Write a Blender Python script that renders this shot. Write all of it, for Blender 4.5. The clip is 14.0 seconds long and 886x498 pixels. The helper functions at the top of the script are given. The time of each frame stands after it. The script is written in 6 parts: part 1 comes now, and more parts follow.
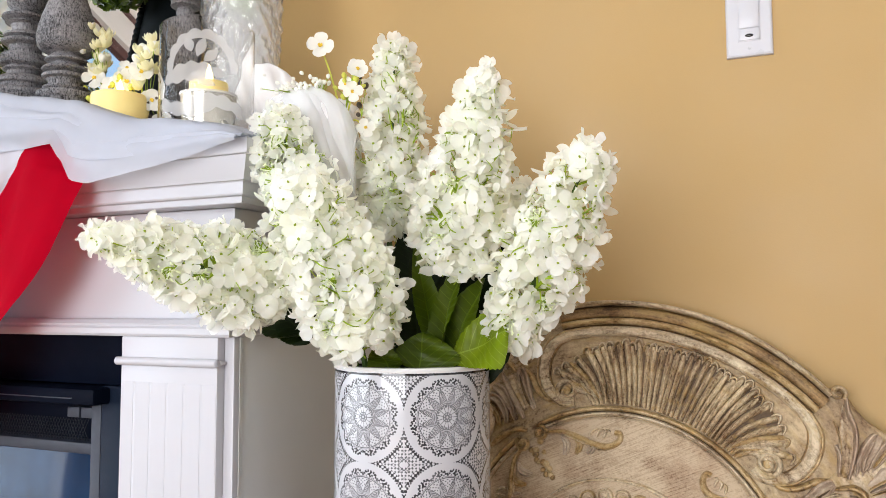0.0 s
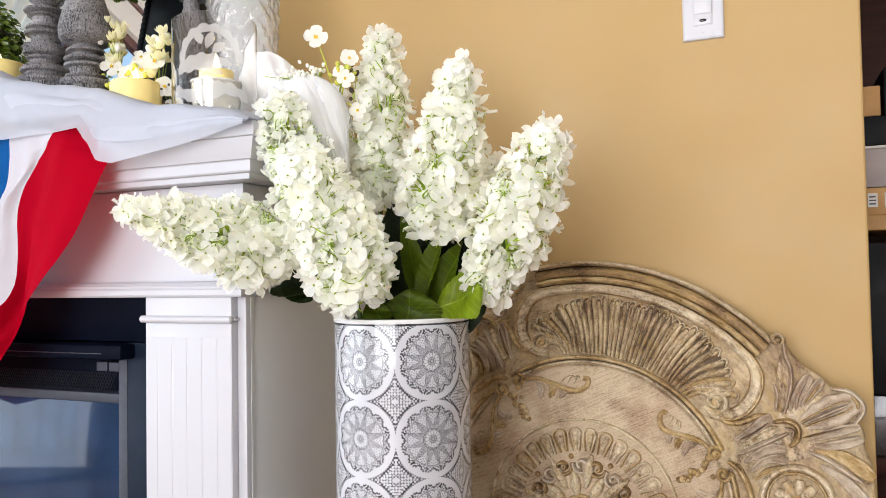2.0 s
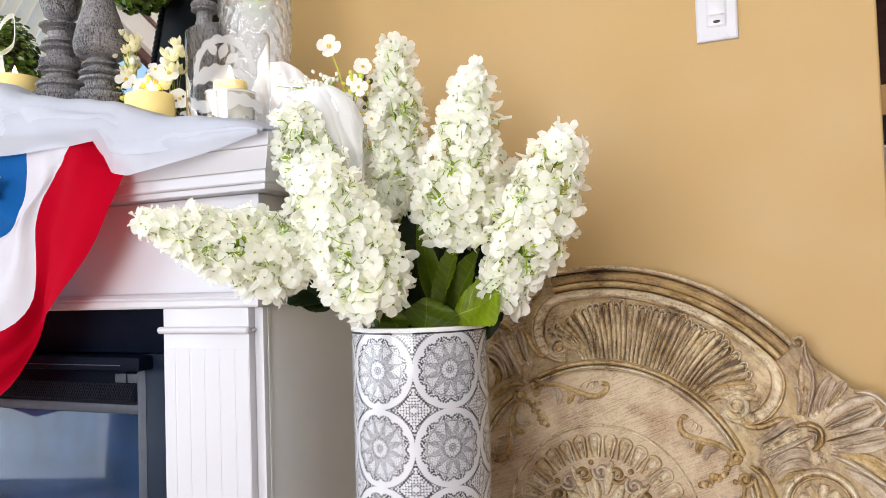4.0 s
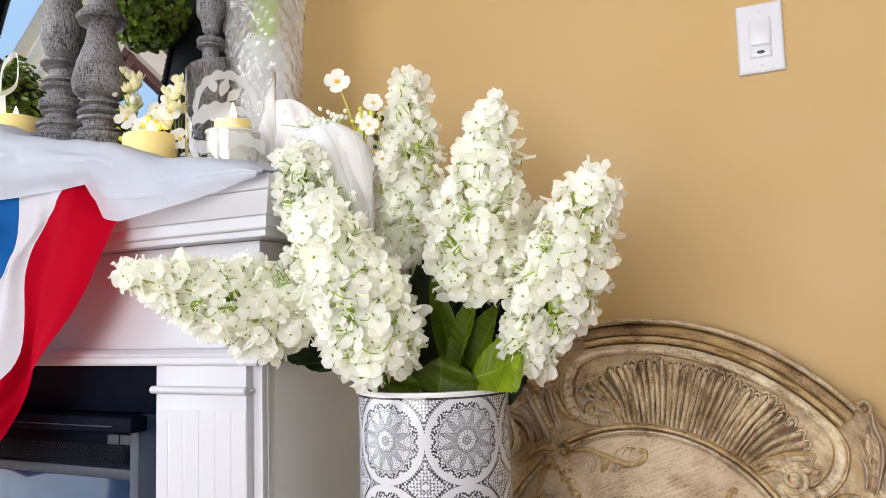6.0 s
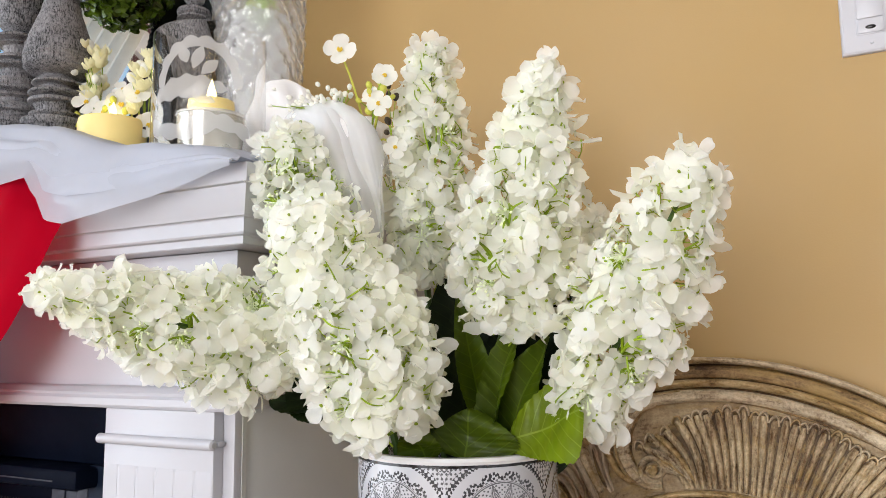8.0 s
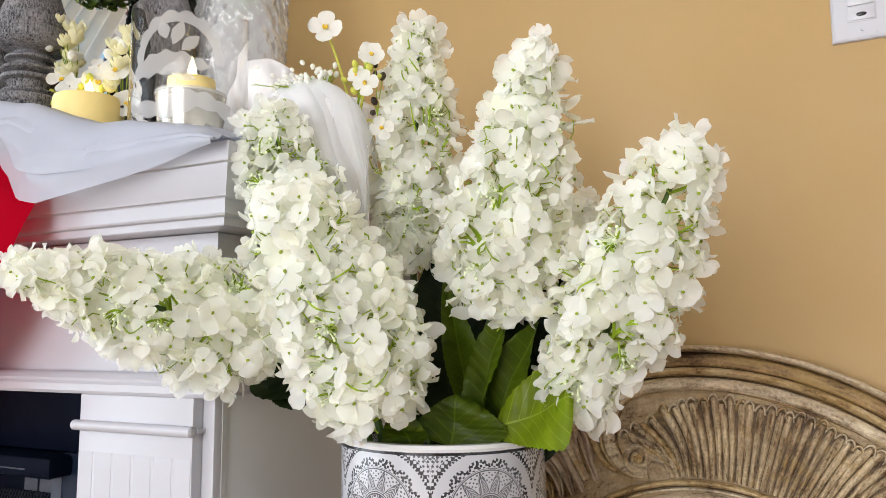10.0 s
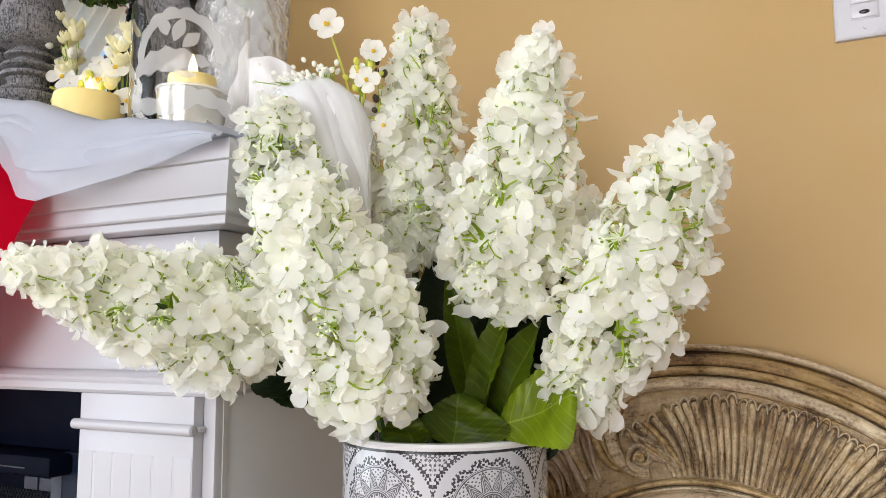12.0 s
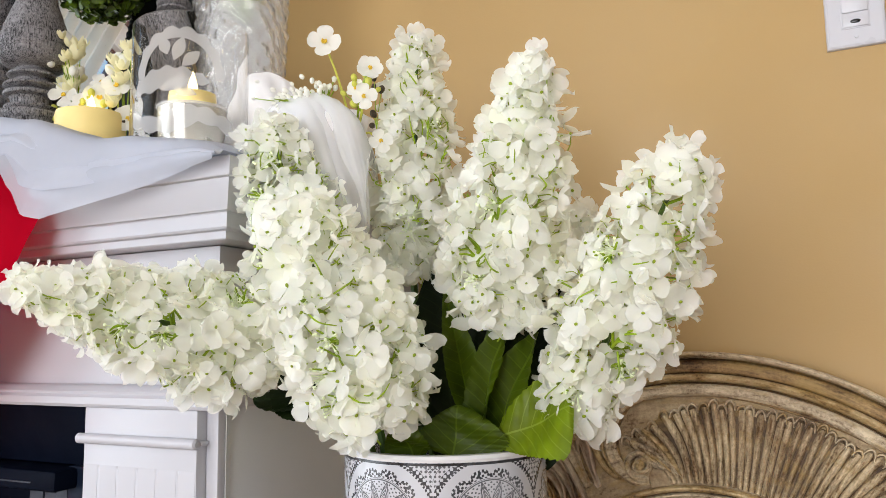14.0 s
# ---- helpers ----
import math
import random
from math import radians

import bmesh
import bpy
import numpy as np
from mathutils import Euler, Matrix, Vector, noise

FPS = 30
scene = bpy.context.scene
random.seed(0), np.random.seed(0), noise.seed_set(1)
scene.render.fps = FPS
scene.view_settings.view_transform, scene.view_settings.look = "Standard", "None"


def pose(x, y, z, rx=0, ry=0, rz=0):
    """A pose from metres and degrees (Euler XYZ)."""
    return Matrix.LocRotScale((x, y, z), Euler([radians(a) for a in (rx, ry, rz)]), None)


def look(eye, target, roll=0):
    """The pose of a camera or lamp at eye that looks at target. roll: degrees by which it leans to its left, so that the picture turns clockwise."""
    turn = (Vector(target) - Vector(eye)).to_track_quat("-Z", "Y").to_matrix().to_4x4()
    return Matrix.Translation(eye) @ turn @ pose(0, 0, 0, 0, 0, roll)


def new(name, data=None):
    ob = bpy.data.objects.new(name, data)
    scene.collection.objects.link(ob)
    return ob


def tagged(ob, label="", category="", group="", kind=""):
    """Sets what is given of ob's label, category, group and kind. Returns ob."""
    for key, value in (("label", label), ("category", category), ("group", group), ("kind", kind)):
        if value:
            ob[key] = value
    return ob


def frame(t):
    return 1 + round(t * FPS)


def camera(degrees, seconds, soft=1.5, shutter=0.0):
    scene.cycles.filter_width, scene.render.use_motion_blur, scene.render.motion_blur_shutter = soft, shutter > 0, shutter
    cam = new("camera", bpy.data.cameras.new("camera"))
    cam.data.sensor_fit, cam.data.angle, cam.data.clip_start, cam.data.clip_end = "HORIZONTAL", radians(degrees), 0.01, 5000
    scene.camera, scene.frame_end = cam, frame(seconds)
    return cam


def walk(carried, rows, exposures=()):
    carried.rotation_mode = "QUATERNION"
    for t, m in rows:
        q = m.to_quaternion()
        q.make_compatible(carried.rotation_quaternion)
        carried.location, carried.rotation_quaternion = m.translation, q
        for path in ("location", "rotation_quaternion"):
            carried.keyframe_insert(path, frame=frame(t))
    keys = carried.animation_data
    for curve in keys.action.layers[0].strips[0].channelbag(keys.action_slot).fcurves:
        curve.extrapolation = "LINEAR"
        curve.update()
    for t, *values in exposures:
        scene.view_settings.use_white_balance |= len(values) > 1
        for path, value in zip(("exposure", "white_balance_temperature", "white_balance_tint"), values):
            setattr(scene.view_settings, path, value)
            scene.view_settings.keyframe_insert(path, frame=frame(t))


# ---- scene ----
# ================= camera =================
cam = camera(60.3, 14.0, soft=0.6)
METRES, EYE, TURN = 0.577, 0.8, 23.4
ROWS = [
    (0.0, 0.0, 0.0, 0.0, 0.02, 4.14, 0.22),
    (0.5, 0.0004, -0.0566, -0.0123, -0.18, 3.3, 0.28),
    (1.0, -0.0014, -0.1215, -0.0113, -0.29, 2.65, 0.42),
    (1.5, 0.0069, -0.191, -0.011, -0.33, 2.19, 0.68),
    (2.0, 0.0283, -0.2462, -0.0235, -0.3, 1.87, 1.0),
    (2.5, 0.0327, -0.2501, -0.0222, -0.14, 1.79, 1.31),
    (3.0, 0.0209, -0.2471, -0.0231, 0.12, 1.87, 1.51),
    (5.5, 0.044, -0.1693, 0.0096, 2.1, 4.15, 1.94),
    (6.0, 0.0484, -0.0491, 0.0212, 2.94, 5.31, 1.67),
    (6.5, 0.042, 0.0799, 0.0331, 3.76, 6.43, 1.24),
    (7.0, 0.0193, 0.2118, 0.0327, 4.36, 7.17, 0.87),
    (7.5, 0.0013, 0.3256, 0.0454, 4.56, 7.35, 0.67),
    (8.0, 0.0093, 0.3674, 0.0438, 4.27, 7.16, 0.64),
    (8.5, 0.0018, 0.3783, 0.0369, 3.77, 6.87, 0.63),
    (9.0, 0.0017, 0.3887, 0.0352, 3.15, 6.68, 0.6),
    (11.5, -0.0135, 0.4042, 0.0324, 2.68, 6.42, 0.26),
    (12.0, -0.0091, 0.4037, 0.0326, 2.72, 6.43, 0.3),
    (12.5, -0.0016, 0.4035, 0.0322, 2.75, 6.49, 0.44),
    (13.0, -0.0011, 0.3961, 0.041, 2.81, 6.61, 0.64),
    (13.5, -0.0014, 0.3843, 0.0448, 2.88, 6.74, 0.82),
    (14.0, -0.0015, 0.3845, 0.0435, 2.92, 6.86, 0.96),
]
EXPOSURES = [(0.0, -0.27), (1.0, -0.24), (3.0, -0.14), (5.5, -0.2), (6.5, -0.33), (9.0, -0.45), (14.0, -0.47)]
walk(cam, [(t, pose(0, 0, EYE, 0, 0, TURN) @ pose(METRES * x, METRES * y, METRES * z, 90 + pitch, roll, yaw)) for t, x, y, z, yaw, pitch, roll in ROWS], EXPOSURES)

scene.cycles.diffuse_bounces, scene.cycles.max_bounces = 12, 20

# ================= world and light =================
world = bpy.data.worlds.new("daylight")
scene.world = world
world.use_nodes = True
wn = world.node_tree
sky = wn.nodes.new("ShaderNodeTexSky")
sky.sky_type, sky.sun_disc = "NISHITA", False
sky.sun_elevation, sky.sun_rotation = radians(48), radians(-60)
wn.nodes["Background"].inputs[1].default_value = 0.15
wn.links.new(sky.outputs[0], wn.nodes["Background"].inputs[0])


def area(name, eye, target, sx, sy, watts, color):
    data = bpy.data.lights.new(name, "AREA")
    data.shape, data.size, data.size_y, data.energy, data.color = "RECTANGLE", sx, sy, watts, color
    ob = new(name, data)
    ob.matrix_world = look(eye, target)
    return ob


area("window_light_left", (-3.05, -0.75, 1.15), (0, -0.45, 1.0), 2.9, 2.0, 90, (0.86, 0.93, 1.0))
area("window_light_rear", (-0.55, -3.25, 1.2), (-0.3, 0.5, 0.9), 2.6, 2.1, 203, (0.96, 0.96, 1.0))

# ================= materials =================


class Ex:
    """A node value with arithmetic, to write procedural patterns as formulas."""

    def __init__(self, tree, socket):
        self.tree, self.socket = tree, socket

    def op(self, kind, *others, clamp=False):
        node = self.tree.nodes.new("ShaderNodeMath")
        node.operation, node.use_clamp = kind, clamp
        for i, v in enumerate((self, *others)):
            if isinstance(v, Ex):
                self.tree.links.new(v.socket, node.inputs[i])
            else:
                node.inputs[i].default_value = v
        return Ex(self.tree, node.outputs[0])

    def __add__(self, o): return self.op("ADD", o)
    def __sub__(self, o): return self.op("SUBTRACT", o)
    def __mul__(self, o): return self.op("MULTIPLY", o)
    def __truediv__(self, o): return self.op("DIVIDE", o)
    def sin(self): return self.op("SINE")
    def cos(self): return self.op("COSINE")
    def abs(self): return self.op("ABSOLUTE")
    def lt(self, o): return self.op("LESS_THAN", o)
    def gt(self, o): return self.op("GREATER_THAN", o)
    def mx(self, o): return self.op("MAXIMUM", o)
    def mn(self, o): return self.op("MINIMUM", o)
    def sq(self): return self.op("POWER", 2.0)
    def root(self): return self.op("SQRT")
    def rnd(self): return self.op("ROUND")
    def near(self, o, w): return (self - o).abs().lt(w)


def shader(name):
    m = bpy.data.materials.new(name)
    m.use_nodes = True
    nt = m.node_tree
    return m, nt, nt.nodes["Principled BSDF"]


def noise_tex(nt, scale, detail=4.0, stretch=(1, 1, 1), rough=0.55, coords="Object", tilt=(0, 0, 0)):
    tc = nt.nodes.new("ShaderNodeTexCoord")
    mp = nt.nodes.new("ShaderNodeMapping")
    mp.inputs["Scale"].default_value = stretch
    if any(tilt):
        turn = nt.nodes.new("ShaderNodeMapping")
        turn.inputs["Rotation"].default_value = tilt
        nt.links.new(tc.outputs[coords], turn.inputs[0])
        nt.links.new(turn.outputs[0], mp.inputs[0])
    else:
        nt.links.new(tc.outputs[coords], mp.inputs[0])
    n = nt.nodes.new("ShaderNodeTexNoise")
    n.inputs["Scale"].default_value, n.inputs["Detail"].default_value, n.inputs["Roughness"].default_value = scale, detail, rough
    nt.links.new(mp.outputs[0], n.inputs["Vector"])
    return n.outputs["Fac"]


def ramp(nt, fac, stops):
    r = nt.nodes.new("ShaderNodeValToRGB")
    while len(r.color_ramp.elements) < len(stops):
        r.color_ramp.elements.new(0.5)
    for e, (p, c) in zip(r.color_ramp.elements, stops):
        e.position, e.color = p, (*c, 1)
    nt.links.new(fac, r.inputs[0])
    return r.outputs[0]


def bump(nt, bsdf, fac, strength, distance=0.002):
    b = nt.nodes.new("ShaderNodeBump")
    b.inputs["Strength"].default_value, b.inputs["Distance"].default_value = strength, distance
    nt.links.new(fac, b.inputs["Height"])
    nt.links.new(b.outputs[0], bsdf.inputs["Normal"])


def mat(name, color, rough=0.5, metal=0.0, var=0.08, scale=6.0, fine=300.0, relief=0.1, stretch=(1, 1, 1), tint=None, coat=0.0, sheen=0.0, spec=0.5):
    """Paint, cloth, wood and the like: two scales of variation and a fine relief."""
    m, nt, b = shader(name)
    lo = tuple(c * (1 - var) for c in color)
    hi = tint or tuple(min(1, c * (1 + var)) for c in color)
    nt.links.new(ramp(nt, noise_tex(nt, scale, 5, stretch), [(0.3, lo), (0.7, hi)]), b.inputs["Base Color"])
    b.inputs["Metallic"].default_value = metal
    b.inputs["Coat Weight"].default_value, b.inputs["Sheen Weight"].default_value = coat, sheen
    b.inputs["Specular IOR Level"].default_value = spec
    rr = ramp(nt, noise_tex(nt, scale * 3, 3, stretch), [(0.3, (rough * 0.85,) * 3), (0.7, (min(1, rough * 1.15),) * 3)])
    nt.links.new(rr, b.inputs["Roughness"])
    bump(nt, b, noise_tex(nt, fine, 2, stretch), relief, 0.001)
    return m


def thin_cloth(name, color, through_part=0.45, sheer=0.0, fine=900, rough=0.8, spec=0.2, var=0.95, scale=20):
    """Thin cloth or petals: light scatters back and passes through."""
    m, nt, b = shader(name)
    col = ramp(nt, noise_tex(nt, scale, 4), [(0.3, tuple(c * var for c in color)), (0.7, color)])
    nt.links.new(col, b.inputs["Base Color"])
    b.inputs["Roughness"].default_value = rough
    b.inputs["Specular IOR Level"].default_value = spec
    bump(nt, b, noise_tex(nt, fine, 2), 0.12, 0.0006)
    tr = nt.nodes.new("ShaderNodeBsdfTranslucent")
    nt.links.new(col, tr.inputs[0])
    mix = nt.nodes.new("ShaderNodeMixShader")
    mix.inputs[0].default_value = through_part
    out = nt.nodes["Material Output"]
    nt.links.new(b.outputs[0], mix.inputs[1])
    nt.links.new(tr.outputs[0], mix.inputs[2])
    last = mix
    if sheer:
        tp = nt.nodes.new("ShaderNodeBsdfTransparent")
        last = nt.nodes.new("ShaderNodeMixShader")
        last.inputs[0].default_value = sheer
        nt.links.new(mix.outputs[0], last.inputs[1])
        nt.links.new(tp.outputs[0], last.inputs[2])
    nt.links.new(last.outputs[0], out.inputs[0])
    return m


def petal_mat(name, pale, green):
    m, nt, b = shader(name)
    info = nt.nodes.new("ShaderNodeObjectInfo")
    col = ramp(nt, info.outputs["Random"], [(0.0, pale), (0.65, pale), (1.0, green)])
    mul = nt.nodes.new("ShaderNodeMixRGB")
    mul.blend_type, mul.inputs[0].default_value = "MULTIPLY", 1.0
    nt.links.new(col, mul.inputs[1])
    nt.links.new(ramp(nt, noise_tex(nt, 90, 3), [(0.3, (0.99, 0.985, 0.95)), (0.65, (1, 1, 1))]), mul.inputs[2])
    nt.links.new(mul.outputs[0], b.inputs["Base Color"])
    b.inputs["Roughness"].default_value = 0.6
    b.inputs["Specular IOR Level"].default_value = 0.25
    veins = noise_tex(nt, 260, 2, (1, 1, 1))
    bump(nt, b, veins, 0.2, 0.0006)
    tr = nt.nodes.new("ShaderNodeBsdfTranslucent")
    warm = nt.nodes.new("ShaderNodeMixRGB")
    warm.blend_type, warm.inputs[0].default_value = "MULTIPLY", 1.0
    nt.links.new(mul.outputs[0], warm.inputs[1])
    warm.inputs[2].default_value = (1.0, 0.999, 0.9, 1)
    nt.links.new(warm.outputs[0], tr.inputs[0])
    mix = nt.nodes.new("ShaderNodeMixShader")
    mix.inputs[0].default_value = 0.5
    nt.links.new(b.outputs[0], mix.inputs[1])
    nt.links.new(tr.outputs[0], mix.inputs[2])
    thin = nt.nodes.new("ShaderNodeMixShader")
    thin.inputs[0].default_value = 0.19
    nt.links.new(mix.outputs[0], thin.inputs[1])
    nt.links.new(nt.nodes.new("ShaderNodeBsdfTransparent").outputs[0], thin.inputs[2])
    nt.links.new(thin.outputs[0], nt.nodes["Material Output"].inputs[0])
    return m


def leaf_mat(name, color, vein, through_part, rough, spec):
    """A leaf with a pale midrib, slanting side veins and darker blotches; some light passes through."""
    m = thin_cloth(name, color, through_part, fine=110, rough=rough, spec=spec, var=0.45, scale=16)
    nt = m.node_tree
    b = nt.nodes["Principled BSDF"]
    sep = nt.nodes.new("ShaderNodeSeparateXYZ")
    nt.links.new(nt.nodes.new("ShaderNodeTexCoord").outputs["Object"], sep.inputs[0])
    side, along = Ex(nt, sep.outputs[0]).abs(), Ex(nt, sep.outputs[1])
    wave = Ex(nt, noise_tex(nt, 60, 2)) * 0.25
    step = (along - side * 0.8) * (1 / 0.0115) + wave
    rib = side.lt(0.0008).mx((step - step.rnd()).abs().lt(0.045) * 0.7)
    mix = nt.nodes.new("ShaderNodeMixRGB")
    nt.links.new(rib.socket, mix.inputs[0])
    nt.links.new(b.inputs["Base Color"].links[0].from_socket, mix.inputs[1])
    mix.inputs[2].default_value = (*vein, 1)
    nt.links.new(mix.outputs[0], b.inputs["Base Color"])
    return m


def glass_mat(name, color=(1, 1, 1), rough=0.0, ior=1.45, relief=0.0, scale=60):
    m, nt, b = shader(name)
    b.inputs["Base Color"].default_value = (*color, 1)
    b.inputs["Transmission Weight"].default_value, b.inputs["Roughness"].default_value, b.inputs["IOR"].default_value = 1.0, rough, ior
    if relief:
        bump(nt, b, noise_tex(nt, scale, 2), relief, 0.002)
    return m


def glow_mat(name, color, strength):
    m, nt, b = shader(name)
    b.inputs["Base Color"].default_value = (*color, 1)
    b.inputs["Emission Color"].default_value = (*color, 1)
    b.inputs["Emission Strength"].default_value = strength
    return m


def polar_noise(nt, hub, around, out, rough=0.65):
    """Brush strokes that run round a hub in the thing's own x-z plane, or away from it."""
    tc = nt.nodes.new("ShaderNodeTexCoord")
    sep = nt.nodes.new("ShaderNodeSeparateXYZ")
    nt.links.new(tc.outputs["Object"], sep.inputs[0])
    x, y, z = (Ex(nt, sep.outputs[i]) for i in range(3))
    x, z = x - hub[0], z - hub[1]
    turn, reach = z.op("ARCTAN2", x) * around, (x.sq() + z.sq()).root() * out
    put = nt.nodes.new("ShaderNodeCombineXYZ")
    for i, v in enumerate((turn, reach, y * out)):
        nt.links.new(v.socket, put.inputs[i])
    n = nt.nodes.new("ShaderNodeTexNoise")
    n.inputs["Scale"].default_value, n.inputs["Detail"].default_value, n.inputs["Roughness"].default_value = 1.0, 6.0, rough
    nt.links.new(put.outputs[0], n.inputs["Vector"])
    return n.outputs["Fac"]


def carved_wood(name, pale, dark, grain=(5, 60, 60), rough=0.55, mid=0.5, gilt=None, tilt=(0, 0, 0), polar=None, low=0.33, high=0.09, worn=1.0):
    """Limewashed carved wood: pale wash rubbed over brown wood, brush strokes and blotches."""
    m, nt, b = shader(name)
    strokes = polar_noise(nt, *polar) if polar else noise_tex(nt, 7, 6, grain, 0.65, tilt=tilt)
    blot = noise_tex(nt, 14, 5)
    fleck = noise_tex(nt, 230, 5, (1, 1, 1), 0.75)
    s = Ex(nt, strokes) * 0.4 + Ex(nt, blot) * 0.28 + Ex(nt, fleck) * 0.32
    midc = tuple((p + d) / 2 for p, d in zip(pale, dark))
    stops = [(low, dark), (mid - 0.03, midc), (mid + high, pale)]
    if gilt:
        stops = [(low, dark), (mid - 0.03, gilt), (mid + 0.08, pale)]
    patina = nt.nodes.new("ShaderNodeMixRGB")
    patina.blend_type, patina.inputs[0].default_value = "MULTIPLY", worn
    nt.links.new(ramp(nt, s.socket, stops), patina.inputs[1])
    nt.links.new(ramp(nt, noise_tex(nt, 7, 5, rough=0.65), [(0.37, (0.8, 0.7, 0.645)), (0.56, (1, 0.99, 0.975))]), patina.inputs[2])
    out = patina.outputs[0]
    if polar:
        # worn gold paint left in long strokes
        gold = nt.nodes.new("ShaderNodeMixRGB")
        nt.links.new(ramp(nt, polar_noise(nt, polar[0], 5, 55), [(0.5, (0, 0, 0)), (0.64, (0.58, 0.58, 0.58))]), gold.inputs[0])
        nt.links.new(out, gold.inputs[1])
        gold.inputs[2].default_value = (0.42, 0.285, 0.105, 1)
        out = gold.outputs[0]
    nt.links.new(out, b.inputs["Base Color"])
    b.inputs["Roughness"].default_value = rough
    b.inputs["Specular IOR Level"].default_value = 0.35
    bump(nt, b, s.socket, 0.9, 0.003)
    return m


def vase_print(name):
    """White glaze with a black print of round lace medallions and four-pointed lace stars."""
    m, nt, b = shader(name)
    tc = nt.nodes.new("ShaderNodeTexCoord")
    sep = nt.nodes.new("ShaderNodeSeparateXYZ")
    nt.links.new(tc.outputs["Object"], sep.inputs[0])
    X, Y, Z = (Ex(nt, sep.outputs[i]) for i in range(3))
    U = (Y.op("ARCTAN2", X) + 3.0) * (VASE_R / (VASE_R * math.tau / 6))
    V = (Z - VASE_FIRST) * (1 / VASE_PITCH)
    pitch = VASE_R * math.tau / 6

    def cell(du, dv):
        u, v = U + du, V + dv
        x, y = (u - u.rnd()) * pitch, (v - v.rnd()) * VASE_PITCH
        return x, y

    x, y = cell(VASE_PHASE, 0)
    rho = (x.sq() + y.sq()).root() * (1 / 0.0462)
    th = y.op("ARCTAN2", x)
    def tri(k):
        """Saw teeth round the medallion, k of them, from 0 to 1."""
        return (th * (k / math.tau)).op("PINGPONG", 0.5) * 2

    # hub with spokes, a wreath of veined leaves inside a double ring
    fine = rho.near(0.05, 0.018).mx(rho.near(0.115, 0.012)).mx(rho.near(0.315, 0.014)).mx(rho.near(0.355, 0.01))
    fine = fine.mx(tri(13).lt(0.17) * rho.near(0.215, 0.09)).mx(tri(13).gt(0.5) * rho.near(0.275, 0.022)).mx(tri(8).lt(0.4) * rho.near(0.083, 0.02))
    petal_end = tri(12) * 0.4 + 0.37
    edge = rho - petal_end
    fine = fine.mx(edge.near(0.0, 0.022) * rho.gt(0.36) * rho.lt(0.78))
    fine = fine.mx((rho * 88 - tri(12) * 22).sin().gt(-0.12) * edge.lt(-0.02) * rho.gt(0.38) * tri(12).lt(0.94))
    fine = fine.mx(tri(12).gt(0.955) * rho.near(0.56, 0.18))
    fine = fine.mx(((th * 36).cos() * (rho * 70).sin()).gt(0.46) * rho.near(0.66, 0.11) * edge.gt(0.04))
    fine = fine.mx(rho.near(0.785, 0.012)).mx(rho.near(0.815, 0.006))
    # lace of small loops outside the ring
    rim = tri(12) * 0.1 + tri(24) * 0.05 + 0.87
    lace = ((th * 48).cos() * (rho * 62).sin()).gt(0.12).mx((th * 24 + (rho * 40).sin() * 0.7).cos().gt(0.72))
    bold = lace * rho.gt(0.835) * (rho - rim).lt(0.0)
    bold = bold.mx((rho - rim).near(0.005, 0.03) * (th * 72).cos().gt(-0.1))
    # star
    x2, y2 = cell(VASE_PHASE + 0.5, 0.5)
    ax, ay = x2.abs() * (1 / 0.0445), y2.abs() * (1 / 0.0445)
    star = ax.op("POWER", 0.6) + ay.op("POWER", 0.6)
    net = ((ax * 34 + ay * 34).sin() * (ax * 34 - ay * 34).sin()).gt(0.34)
    fine = fine.mx(net * star.lt(0.8) * star.gt(0.34)).mx(star.near(0.6, 0.014)).mx((ax + ay).near(0.16, 0.012)).mx(ax.mx(ay).near(0.13, 0.014) * ((ax - ay) * 90).sin().gt(-0.3))
    loops = ((ax * 46).sin() * (ay * 46).cos()).gt(-0.1)
    bold = bold.mx(loops * star.gt(0.82) * star.lt(1.0)).mx(star.near(1.0, 0.035) * ((ax - ay) * 58).sin().gt(-0.1))
    ink = (fine * 0.82).mx(bold * 0.95)
    ink = ink.mx(Z.near(VASE_H - 0.008, 0.0012)) * Z.lt(VASE_H - 0.0066)
    wear = (Ex(nt, noise_tex(nt, 25, 3)) * 1.2 + 0.42).mn(1.0)
    fac = ink * wear
    glaze = ramp(nt, noise_tex(nt, 12, 3), [(0.3, (0.475, 0.485, 0.525)), (0.7, (0.525, 0.535, 0.575))])
    mix = nt.nodes.new("ShaderNodeMixRGB")
    nt.links.new(fac.socket, mix.inputs[0])
    nt.links.new(glaze, mix.inputs[1])
    mix.inputs[2].default_value = (0.008, 0.009, 0.012, 1)
    nt.links.new(mix.outputs[0], b.inputs["Base Color"])
    b.inputs["Roughness"].default_value = 0.12
    b.inputs["Coat Weight"].default_value = 0.3
    bump(nt, b, noise_tex(nt, 40, 2), 0.04, 0.001)
    return m


VASE_R, VASE_H, VASE_PITCH, VASE_FIRST, VASE_PHASE = 0.101, 0.725, 0.1065, 0.666, -0.195

